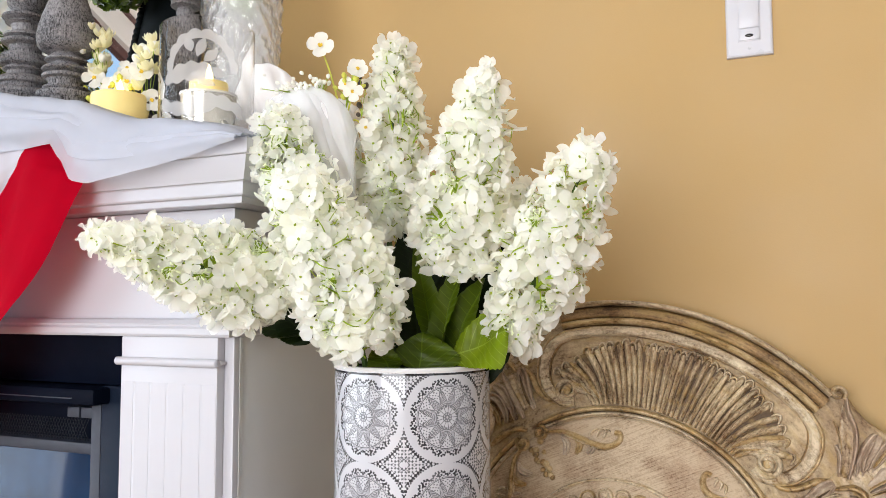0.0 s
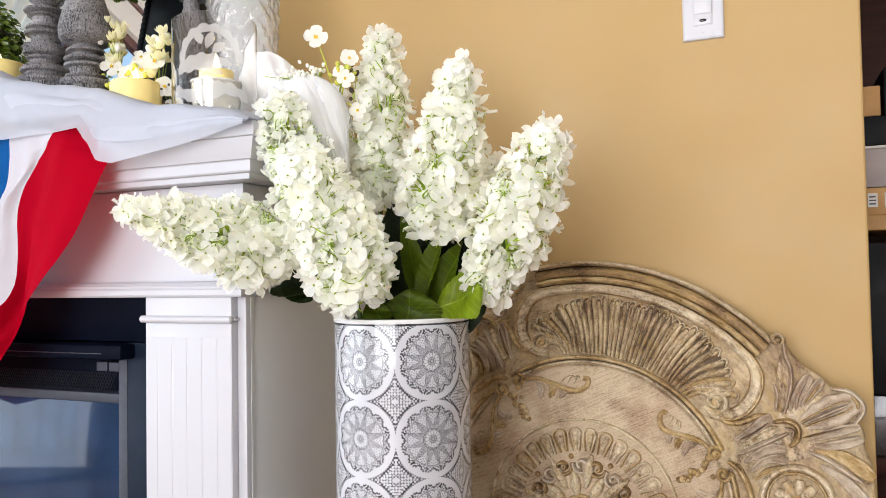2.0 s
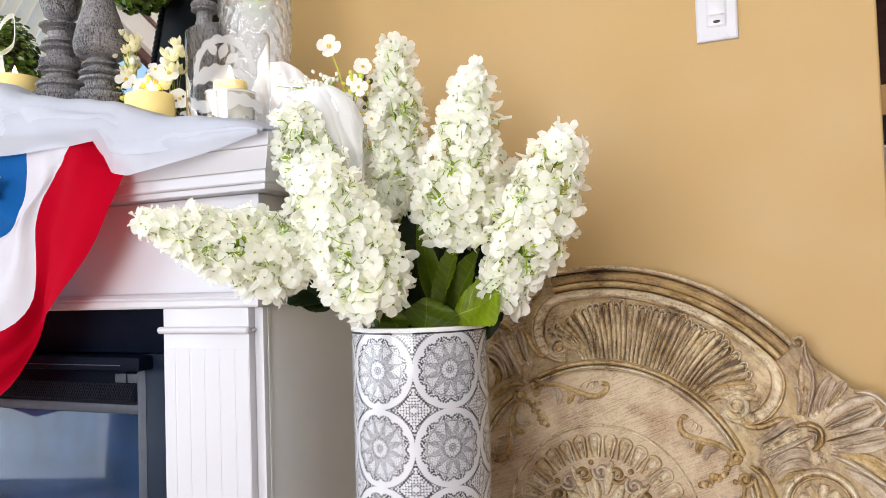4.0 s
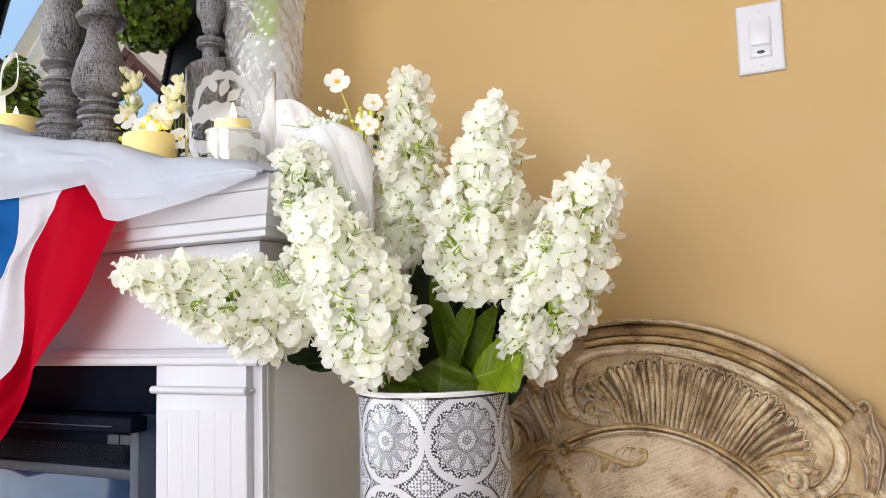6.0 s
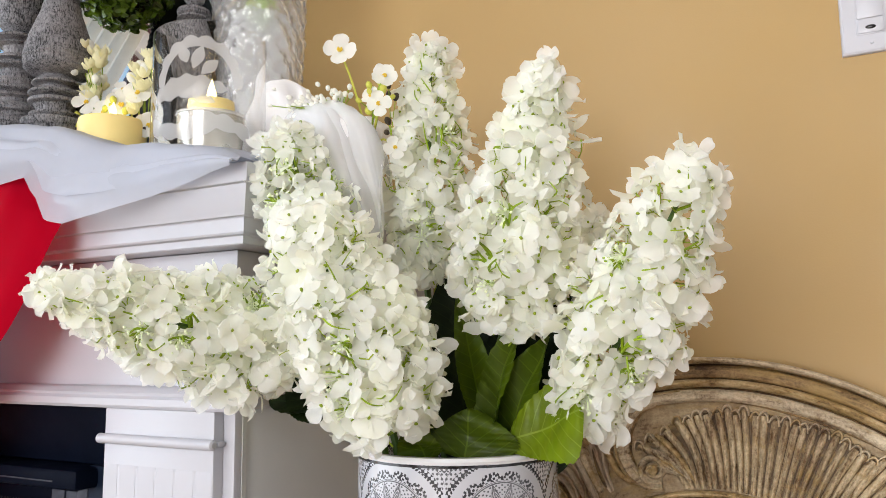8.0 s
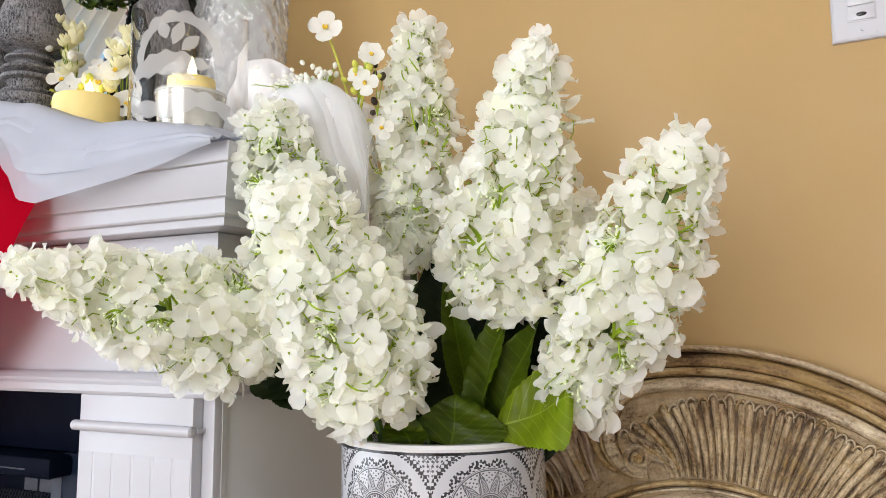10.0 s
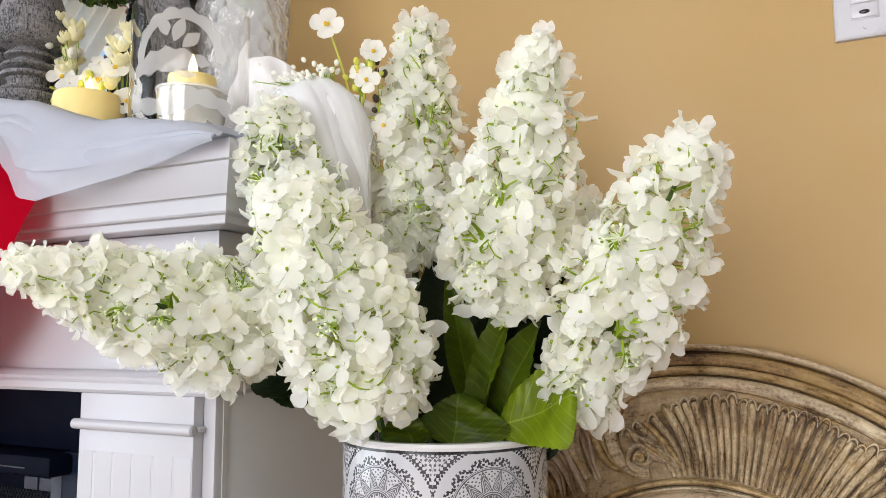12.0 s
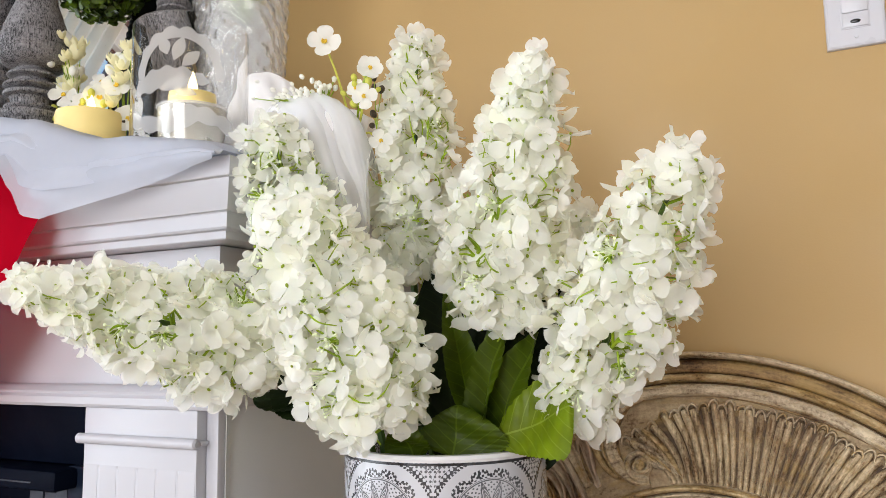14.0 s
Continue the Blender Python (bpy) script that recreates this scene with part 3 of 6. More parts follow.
def insert():
    o = (-1.261, 1.0, 0.1)
    ins = thing("fireplace_insert", o, "black electric fireplace insert with a glass front and vent", "fireplace insert")

    def b(nm, x0, x1, y0, y1, z0, z1, m, parent=None, bevel=0.002, label=""):
        return part(nm, boxed(x0 - o[0], x1 - o[0], y0 - o[1], y1 - o[1], z0 - o[2], z1 - o[2], bevel=bevel), m, parent or ins, label)

    L, R = -1.674, -0.848
    b("casing", L, R, 0.985, 1.2, 0.1, 0.756, M_BLACK)
    bm = bmesh.new()
    grid(bm, [[(L - o[0], y - o[1], z - o[2]), (R - o[0], y - o[1], z - o[2])] for y, z in ((0.842, 0.756), (0.873, 0.68), (0.98, 0.68), (0.98, 0.756), (0.842, 0.756))])
    part("top_plate", bm, M_BLACK, ins, "sloping black plate")
    for x0, x1 in ((L, L + 0.06), (-0.9455, R)):
        b("side_plate", x0, x1, 0.872, 0.983, 0.1, 0.678, M_NAVY)
    hood = b("hood", -1.595, -0.928, 0.84, 0.984, 0.651, 0.6765, M_BLACK, bevel=0.006)
    b("chrome_line", -1.57, -0.97, 0.8385, 0.8398, 0.6605, 0.662, M_IRON, hood, 0)
    # front frame, vent and glass
    fr = b("front_frame", -1.612, -0.946, 0.874, 0.984, 0.572, 0.589, M_IRON)
    for x0, x1 in ((-0.966, -0.946), (-1.612, -1.592)):
        b("stile", x0, x1, 0.872, 0.9835, 0.12, 0.6505, M_IRON, fr)
    b("rail", -1.592, -0.966, 0.874, 0.984, 0.12, 0.14, M_IRON, fr)
    vent = b("vent", -1.592, -0.966, 0.9, 0.984, 0.5895, 0.6505, M_BLACK)
    bm = bmesh.new()
    for k in range(98):
        x = -1.58 + k * 0.0061
        for sgn in (1, -1):
            tube(bm, [Vector((x - sgn * 0.009 - o[0], 0.8805 - o[1], 0.591 - o[2])), Vector((x + sgn * 0.009 - o[0], 0.8805 - o[1], 0.6245 - o[2]))], 0.0006, 4)
    part("wire_mesh", bm, M_MESH, vent)
    for k in range(2):
        x = -0.9925 - k * 0.029
        b("button", x, x + 0.0255, 0.876, 0.9, 0.6265, 0.6425, M_IRON, vent, 0.0012)
    b("glass_pane", -1.592, -0.966, 0.88, 0.884, 0.14, 0.572, M_SCREEN)


fireplace()
insert()

# ================= light switch =================


def switch_plate():
    cx, cz = -0.023, 1.2535
    sw = thing("light_switch", (cx, WALL_Y, cz), "white plastic light switch with a dark sensor on the wall", "light switch")
    bm = bmesh.new()
    vs = grid(bm, [[(-w, y, -h), (w, y, -h), (w, y, h), (-w, y, h)] for w, h, y in ((0.035, 0.058, 0.0), (0.035, 0.058, -0.0025), (0.0338, 0.0568, -0.005), (0.031, 0.054, -0.0062))], closed_v=True)
    bm.faces.new(vs[-1])
    part("plate", bm, M_PLATE, sw, angle=20)
    part("surround", boxed(-0.0168, 0.0168, -0.0072, -0.006, -0.0335, 0.0335, bevel=0.0006), M_PLATE, sw)
    part("rocker", boxed(-0.0152, 0.0152, -0.0092, -0.007, -0.012, 0.0318, bevel=0.001), M_PLATE, sw)
    part("lower_button", boxed(-0.0152, 0.0152, -0.0086, -0.007, -0.0318, -0.0135, bevel=0.001), M_PLATE, sw)
    bm = bmesh.new()
    bmesh.ops.create_uvsphere(bm, u_segments=16, v_segments=8, radius=1, matrix=Matrix.Translation((0, -0.0086, -0.0245)) @ Matrix.Diagonal((0.0062, 0.0014, 0.0028, 1)))
    part("sensor", bm, M_DOT, sw, "small dark oval sensor")
    for s in (1, -1):
        bm = bmesh.new()
        bmesh.ops.create_cone(bm, cap_ends=True, segments=12, radius1=0.0024, radius2=0.002, depth=0.0012, matrix=pose(0, -0.0066, s * 0.0445, 90))
        part("screw", bm, M_PLATE, sw)


switch_plate()

# ================= vase and hydrangeas =================
VX, VY = -0.4375, 0.909


def floor_vase():
    v = thing("floor_vase", (VX, VY, 0), "tall white ceramic cylinder vase with black lace medallion print", "vase")
    bm = bmesh.new()
    H, R = VASE_H, VASE_R
    prof = [(R - 0.01, 0.0), (R - 0.003, 0.002), (R, 0.01)] + [(R, 0.01 + (H - 0.03) * k / 12) for k in range(1, 13)]
    prof += [(R, H - 0.0065), (R - 0.01, H - 0.0065), (R - 0.01, 0.02), (0.0, 0.018)]
    lathe(bm, prof, 96)
    part("body", bm, vase_print("printed_glaze"), v)
    rim = [(R - 0.0098, H - 0.0064), (R + 0.0004, H - 0.0064), (R + 0.0012, H - 0.004), (R - 0.0002, H - 0.0008), (R - 0.004, H), (R - 0.0085, H - 0.0015), (R - 0.01, H - 0.0055)]
    part("rim", lathe(bmesh.new(), rim, 96, caps=False), M_GLAZE, v, "plain white glazed rim")


floor_vase()


def petal(bm, ang, length, width, cup, fold, twist, slot=0, point=0.0):
    """One rounded petal of a floret, broad at the tip and curved."""
    ca, sa = math.cos(ang), math.sin(ang)
    rows = []
    for v, wide in ((0.0, 0.16), (0.2, 0.54), (0.4, 0.88), (0.6, 1.03), (0.78, 0.96), (0.9, 0.74), (0.97, 0.43), (1.0, 0.12)):
        half = width * wide
        row = []
        for j in range(5):
            u = j / 2 - 1
            r = length * (0.05 + 0.95 * v) * (1 - 0.04 * u * u * v + point * (1 - abs(u)) * v ** 6)
            x, y = r, half * u
            z = cup * v * v * length + fold * length * (u * u) * v + twist * u * v * length + 0.05 * length * math.sin(u * 2.2 + v * 4 + ang)
            row.append((x * ca - y * sa, x * sa + y * ca, z))
        rows.append(row)
    n = len(bm.faces)
    grid(bm, rows)
    bm.faces.ensure_lookup_table()
    for f in bm.faces[n:]:
        f.material_index = slot


def floret_mesh(seed, petals=4, size=0.0175, cup=(-0.3, 0.45)):
    r = random.Random(seed)
    bm = bmesh.new()
    bias = r.uniform(*cup)
    for k in range(petals):
        petal(bm, math.tau * k / petals + r.uniform(-0.2, 0.2), size * r.uniform(0.84, 1.12), size * r.uniform(0.46, 0.58), bias + r.uniform(-0.3, 0.3), r.uniform(-0.12, 0.25), r.uniform(-0.25, 0.25), 0, r.uniform(0.0, 0.03) + 0.12 * (r.random() < 0.2))
    n = len(bm.faces)
    bmesh.ops.create_icosphere(bm, subdivisions=1, radius=1, matrix=Matrix.Translation((0, 0, 0.0012)) @ Matrix.Diagonal((0.0021, 0.0015, 0.0017, 1)))
    path = [Vector((0, 0, 0)), Vector((r.uniform(-0.003, 0.003), r.uniform(-0.003, 0.003), -0.009)), Vector((r.uniform(-0.006, 0.006), r.uniform(-0.006, 0.006), -0.02))]
    tube(bm, path, [0.0007, 0.0007, 0.0009], 4)
    bm.faces.ensure_lookup_table()
    for f in bm.faces[n:]:
        f.material_index = 1
    me = bpy.data.meshes.new("floret")
    bm.to_mesh(me)
    bm.free()
    me.materials.append(M_PETAL)
    me.materials.append(M_CENTER)
    me.polygons.foreach_set("use_smooth", [True] * len(me.polygons))
    return me


FLORETS = [floret_mesh(s, 4, 0.0163 + 0.001 * (s % 4)) for s in range(14)] + [floret_mesh(40 + s, 3 + s % 2, 0.0155, (0.5, 1.0)) for s in range(5)]


def frame_to(direction, spin):
    q = Vector(direction).to_track_quat("Z", "Y")
    return q.to_matrix().to_4x4() @ Matrix.Rotation(spin, 4, "Z")


def fertile_mesh(seed):
    """A star of tiny unopened flowers on hair-thin stalks."""
    r = random.Random(seed)
    bm = bmesh.new()
    for k in range(16):
        d = Vector((r.gauss(0, 1), r.gauss(0, 1), abs(r.gauss(0, 0.8)) + 0.3)).normalized()
        p = d * r.uniform(0.009, 0.016)
        tube(bm, [Vector((0, 0, -0.006)), p * 0.5, p], 0.00045, 4)
        bmesh.ops.create_icosphere(bm, subdivisions=1, radius=r.uniform(0.0011, 0.0017), matrix=Matrix.Translation(p))
    return finish("fertile_flower", bm, M_FERTILE)


FERTILE = [fertile_mesh(s) for s in range(3)]


def hydrangea(tip, base, radius, seed, label, foot=(0, 0), belly=0.34, thin=0.35, root_end=0.55, cover=2.3, taper=1.25):
    """A cone-shaped hydrangea head on a stem that stands in the vase."""
    r = random.Random(seed)
    tip, base = Vector(tip), Vector(base)
    root = Vector((VX + foot[0], VY + foot[1], 0.022))
    h = thing("hydrangea", root, label, "flower", "hydrangeas in the vase")
    axis = tip - base
    L = axis.length
    d = axis.normalized()
    e1 = d.cross(Vector((0.2, 0.1, 1))).normalized() if abs(d.z) < 0.95 else d.cross(Vector((1, 0, 0))).normalized()
    e2 = d.cross(e1)
    bm = bmesh.new()
    mouth = Vector((VX + (base.x - VX) * 0.45, VY + (base.y - VY) * 0.45, VASE_H + 0.0))
    path = smooth_profile([root, (root + mouth) / 2, mouth, base, base + axis * 0.5, tip - axis * 0.06], 5)
    tube(bm, [p - root for p in path], [0.0042 if i < 14 else 0.0042 - 0.0028 * (i - 14) / max(1, len(path) - 15) for i in range(len(path))], 6)
    part("stem", bm, M_STALK, h)

    def prof(s):
        if s < belly:
            return radius * (root_end + (1 - root_end) * math.sin(s / belly * math.pi / 2))
        return radius * (1 - (1 - thin) * ((s - belly) / (1 - belly)) ** taper)

    def spot(s, a, q):
        """A place on the head: along it, round it, and out from its stem."""
        return base + axis * s + (math.cos(a) * e1 + math.sin(a) * e2) * prof(s) * q

    def stalk(p0, p1, p2, fat=1.0):
        part("flower_stalk", tube(bmesh.new(), smooth_profile([p0 - root, p1 - root, p2 - root], 3), [0.0015 * fat, 0.0014 * fat, 0.0014 * fat, 0.0012 * fat, 0.001 * fat, 0.0009 * fat, 0.0007 * fat], 5), M_STEM, h)

    # side stalks that carry the florets
    for k in range(int(14 * L / 0.25)):
        s, a = r.random() ** 0.9, r.uniform(0, math.tau)
        stalk(spot(max(0, s - 0.1), a, 0.05), spot(max(0, s - 0.05), a, 0.55), spot(min(1, s + 0.03), a + r.uniform(-0.2, 0.2), r.uniform(0.88, 1.05)))
    # openings in the head, where branching stalks and unopened flowers show
    front = math.atan2(e2.dot(Vector((0.5, -0.86, 0))), e1.dot(Vector((0.5, -0.86, 0))))
    gaps = [(0.12 + 0.74 * (k + r.random()) / 6, front + r.uniform(-1.3, 1.3) + (0, 0, 0, 2.2, 0, -2.2)[k], r.uniform(0.7, 1.1)) for k in range(6)]
    for gs, ga, size in gaps:
        knot = spot(max(0.02, gs - 0.05), ga, 0.62)
        stalk(spot(max(0, gs - 0.14), ga, 0.1), (spot(max(0, gs - 0.12), ga, 0.4) + knot) / 2, knot, 1.3)
        for j in range(5):
            a, s1 = ga + r.uniform(-0.42, 0.42) * size, min(0.99, gs + r.uniform(-0.06, 0.1) * size)
            p2 = spot(s1, a, r.uniform(0.9, 1.08))
            stalk(knot, (knot + p2) / 2 + Vector((r.uniform(-0.004, 0.004), r.uniform(-0.004, 0.004), 0.004)), p2)
        if r.random() < 0.75:
            ob = part("fertile_flower", FERTILE[r.randrange(3)], None, h, "tiny pale green unopened flowers")
            p = spot(gs, ga + r.uniform(-0.15, 0.15), 0.74)
            ob.matrix_basis = Matrix.Translation(p - root) @ frame_to(spot(gs, ga, 1) - spot(gs, ga, 0), r.random() * 6)
    # loose curved pedicels that lie over the petals
    for k in range(int(13 * L / 0.25)):
        s, a = r.uniform(0.06, 0.96), front + r.gauss(0, 0.85)
        ds, da = r.uniform(-0.05, 0.07), r.uniform(-0.25, 0.25)
        stalk(spot(max(0, s - ds), a - da, r.uniform(0.8, 0.95)), spot(s, a, r.uniform(1.08, 1.16)), spot(min(1, s + ds), a + da, r.uniform(0.86, 1.06)), 0.62)
    golden = math.pi * (3 - math.sqrt(5))
    n_out = int(cover * math.tau * radius * 0.8 * L / 0.0008)
    count = int(n_out * 1.5)
    for k in range(count):
        outer = k < n_out
        s = ((k + 0.5) / n_out) if outer else (k - n_out + 0.5) / (count - n_out)
        s = 1 - (1 - s) ** 0.8
        a = k * golden + r.uniform(-0.3, 0.3)
        if outer and any(((s - gs) * L / 0.017) ** 2 + (((a - ga + math.pi) % math.tau - math.pi) * prof(s) / 0.017) ** 2 < size ** 2 for gs, ga, size in gaps):
            continue
        stray = 1.16 if k % 6 == 0 else 1.0
        p = spot(s, a, stray * r.uniform(0.86, 1.08) if outer else r.uniform(0.6, 0.8))
        out = math.cos(a) * e1 + math.sin(a) * e2
        nrm = (out + d * (0.1 + 0.8 * s ** 3) + Vector((r.uniform(-0.7, 0.7), r.uniform(-0.7, 0.7), r.uniform(-0.5, 0.75)))).normalized()
        ob = part("floret", FLORETS[r.randrange(len(FLORETS))], None, h)
        ob.matrix_basis = Matrix.Translation(p - root) @ frame_to(nrm, r.uniform(0, math.tau)) @ Matrix.Scale(r.uniform(0.72, 1.12) * (1.05 - 0.15 * s) * (0.85 if stray > 1 else 1), 4)
    for k in range(6):
        a = k * golden
        out = (math.cos(a) * e1 + math.sin(a) * e2)
        ob = part("floret", FLORETS[k], None, h)
        ob.matrix_basis = Matrix.Translation(tip - root + out * (0.002 + 0.0035 * k) + d * (0.004 - 0.004 * k)) @ frame_to(d * (0.9 - 0.2 * k) + out * 0.8 + Vector((0.3, -0.5, 0.2)), r.random() * 6) @ Matrix.Scale(0.82, 4)
    return h


# tip, foot of the head, radius, where it is widest, how blunt its tip is
BLOOMS = [
    ((-0.690, 0.618, 0.878), (-0.565, 0.800, 0.816), 0.055, 0.28, 0.2, "white hydrangea head leaning far out over the mantel", (-0.03, -0.03)),
    ((-0.587, 0.812, 1.052), (-0.555, 0.835, 0.918), 0.046, 0.3, 0.5, "small white hydrangea head beside the mantel corner", (-0.04, 0.01)),
    ((-0.504, 0.735, 0.945), (-0.440, 0.800, 0.752), 0.061, 0.42, 0.5, "large white hydrangea head drooping over the vase rim", (0.0, -0.04)),
    ((-0.475, 0.930, 1.163), (-0.491, 0.945, 0.895), 0.045, 0.4, 0.42, "tall upright white hydrangea head", (-0.01, 0.04)),
    ((-0.296, 0.811, 1.067), (-0.366, 0.873, 0.845), 0.053, 0.36, 0.2, "upright white hydrangea head with green stalks showing", (0.02, 0.0)),
    ((-0.172, 0.804, 0.967), (-0.297, 0.878, 0.757), 0.048, 0.5, 0.4, "white hydrangea head leaning towards the headboard", (0.04, -0.01)),
    ((-0.302, 0.975, 0.955), (-0.335, 0.965, 0.850), 0.034, 0.4, 0.5, "small white hydrangea head half hidden among the others", (0.04, 0.03)),
]
HEADS = [hydrangea(tip, base, rad, 11 + i, label, foot, belly, thin) for i, (tip, base, rad, belly, thin, label, foot) in enumerate(BLOOMS)]


# one petal-thin floret that sticks out sideways on a long pedicel
stray_at = Vector((-0.278, 0.848, 1.005)) - HEADS[4].matrix_basis.translation
stray_floret = part("floret", FLORETS[3], None, HEADS[4])
stray_floret.matrix_basis = Matrix.Translation(stray_at) @ frame_to((0.15, -0.25, 0.95), 1.2) @ Matrix.Scale(0.9, 4)
part("flower_stalk", tube(bmesh.new(), [stray_at, stray_at + Vector((-0.016, 0.004, 0.001)), stray_at + Vector((-0.04, 0.006, -0.006))], 0.0009, 5), M_STEM, HEADS[4])


def leaf_mesh(length, width, bend, fold, seed, material, lean=1.0, fan=False, teeth=0.06):
    """A broad serrated leaf along +y, folded on its midrib; thin but solid."""
    r = random.Random(seed)
    bm = bmesh.new()
    rows = []
    n = 64
    for i in range(n + 1):
        t = i / n
        w = width * math.sin(math.pi * t ** 0.8) ** 0.75 * (1 - 0.25 * t) + 0.002
        if fan:
            w = width * (0.06 + 0.94 * min(1, t / 0.85) ** 0.8) * math.sqrt(max(0.0, 1 - max(0, (t - 0.8) / 0.2) ** 4)) + 0.001
        tooth = 1 + teeth * (0.5 - (t * 16) % 1) * (t > 0.06)
        row = []
        for j in range(11):
            u = j / 5 - 1
            side = abs(u)
            vein = 0.0014 * math.sin((t * 9 - side * 1.4) * math.tau) * side * (1 - side * 0.4)
            x = u * w * (tooth if side > 0.95 else 1) * (lean if u < 0 else 1)
            z = fold * side * w - bend * length * t * t + vein + 0.004 * math.sin(t * 7 + u * 2 + seed)
            row.append((x, length * t, z))
        rows.append(row)
    grid(bm, rows)
    bmesh.ops.solidify(bm, geom=bm.faces[:], thickness=0.0005)
    me = finish("leaf", bm, material, True, 60)
    return me


def add_leaf(head, at, direction, up, length, width, bend, fold, seed, material=M_LEAF, label="dark green serrated leaf", lean=1.0, fan=False, teeth=0.06):
    root = head.matrix_basis.translation
    y = Vector(direction).normalized()
    z = Vector(up)
    x = y.cross(z).normalized()
    z = x.cross(y)
    m = Matrix((x, y, z)).transposed().to_4x4()
    ob = part("leaf", leaf_mesh(length, width, bend, fold, seed, material, lean, fan, teeth), None, head, label)
    ob.matrix_basis = Matrix.Translation(Vector(at) - root) @ m


add_leaf(HEADS[5], (-0.366, 0.864, 0.733), (0.086, -0.03, 0.036), (-0.14, -0.9, 0.36), 0.096, 0.042, 0.0, 0.12, 1, M_LIT_LEAF, "broad bright yellow-green serrated leaf beside the rim", 1.0, True)
add_leaf(HEADS[2], (-0.4, 0.85, 0.72), (0.004, 0.004, 0.05), (0.25, -0.9, 0.15), 0.046, 0.054, 0.05, 0.22, 2, M_LEAF, "broad olive green serrated leaf", 0.6, False, 0.07)
add_leaf(HEADS[2], (-0.432, 0.835, 0.717), (-0.006, -0.025, 0.035), (0.1, -0.9, 0.3), 0.043, 0.022, 0.1, 0.2, 9, M_LEAF, "dark green serrated leaf", 1.0)
add_leaf(HEADS[4], (-0.393, 0.88, 0.747), (-0.02, -0.015, 0.125), (0.5, -0.85, 0.0), 0.127, 0.016, 0.02, 0.9, 3, M_LEAF, "dark green serrated leaf", 1.0)
add_leaf(HEADS[4], (-0.384, 0.875, 0.741), (0.033, -0.015, 0.101), (-0.35, -0.9, 0.0), 0.107, 0.018, 0.04, 0.9, 4, M_LEAF, "dark green serrated leaf", 1.0)
add_leaf(HEADS[3], (-0.369, 0.88, 0.735), (0.043, -0.005, 0.097), (-0.3, -0.95, 0.0), 0.106, 0.02, 0.03, 0.8, 5, M_LEAF, "dark green serrated leaf", 1.0)
# dark leaves that put shade into the gaps between the stems
add_leaf(HEADS[0], (-0.488, 0.85, 0.768), (-0.14, 0.01, -0.003), (0.1, -0.5, 0.85), 0.155, 0.034, 0.0, 0.2, 7, M_SHADED_LEAF, "green leaf coloured dark for the shade around it", 1.0, False, 0.02)
add_leaf(HEADS[0], (-0.561, 0.86, 0.752), (-0.059, 0.0, 0.046), (0.1, -0.8, 0.5), 0.075, 0.028, 0.06, 0.2, 8, M_SHADED_LEAF, "green leaf coloured dark for the shade around it", 1.0)
add_leaf(HEADS[3], (-0.43, 0.93, 0.69), (0.02, 0.02, 1), (0.1, -0.98, 0.0), 0.22, 0.048, 0.05, 0.25, 14, M_SHADED_LEAF, "green leaf coloured dark for the shade around it")
add_leaf(HEADS[6], (-0.36, 0.94, 0.69), (0.12, 0.02, 1), (0.1, -0.98, 0.0), 0.22, 0.048, 0.05, 0.25, 13, M_SHADED_LEAF, "green leaf coloured dark for the shade around it")
add_leaf(HEADS[4], (-0.395, 0.955, 0.69), (-0.02, 0.02, 1), (0.1, -0.98, 0.0), 0.22, 0.048, 0.05, 0.25, 16, M_SHADED_LEAF, "green leaf coloured dark for the shade around it")
add_leaf(HEADS[3], (-0.43, 0.925, 0.7), (-0.12, 0.02, 1), (0.1, -0.98, 0.0), 0.22, 0.048, 0.05, 0.25, 18, M_SHADED_LEAF, "green leaf coloured dark for the shade around it")
add_leaf(HEADS[4], (-0.37, 0.92, 0.7), (0.06, 0.02, 1), (0.1, -0.98, 0.0), 0.22, 0.048, 0.05, 0.25, 19, M_SHADED_LEAF, "green leaf coloured dark for the shade around it")

# ================= carved headboard =================
CU, CV = -0.24, 0.38           # hub of the carving, from the thing's base
FAN = 72.5                      # its axis leans clockwise


def polar(r, phi):
    """A point at radius r, phi degrees anticlockwise of the fan's axis."""
    a = radians(FAN + phi)
    return Vector((CU + r * math.cos(a), CV + r * math.sin(a)))


def outline(phi):
    """The outer edge of the headboard."""
    q = abs((phi + 180) % 360 - 180)
    turn = (28, 29.3, 30.2, 31.5, 34, 37, 39.5, 41.5, 43.2, 43.8, 45, 46.7, 48.8, 50.3, 51.7, 52.5, 54.5, 55.7, 58, 61.5, 65, 70, 80)
    reach = (0.43, 0.436, 0.445, 0.441, 0.437, 0.4385, 0.446, 0.452, 0.452, 0.456, 0.473, 0.483, 0.487, 0.481, 0.464, 0.467, 0.467, 0.461, 0.461, 0.464, 0.458, 0.451, 0.43)
    return float(np.interp(q, turn, reach))


def disc(bm, radius, thick, base=0.0, n=480, bevel=0.006, clip=0.0):
    rows = []
    for w, inset in ((base, 0), (base + thick - bevel, 0), (base + thick - bevel * 0.3, bevel * 0.35), (base + thick, bevel)):
        row = []
        for k in range(n):
            phi = 360 * k / n
            q = polar((radius(phi) if callable(radius) else radius) - inset, phi)
            row.append((q.x, -w, max(q.y, clip)))
        rows.append(row)
    vs = grid(bm, rows, closed_v=True)
    bm.faces.new(vs[0])
    bm.faces.new(vs[-1])
    return bm


def arc(r, p0, p1, n=40, grow=0.0):
    return [polar(r + grow * i / n, p0 + (p1 - p0) * i / n) for i in range(n + 1)]


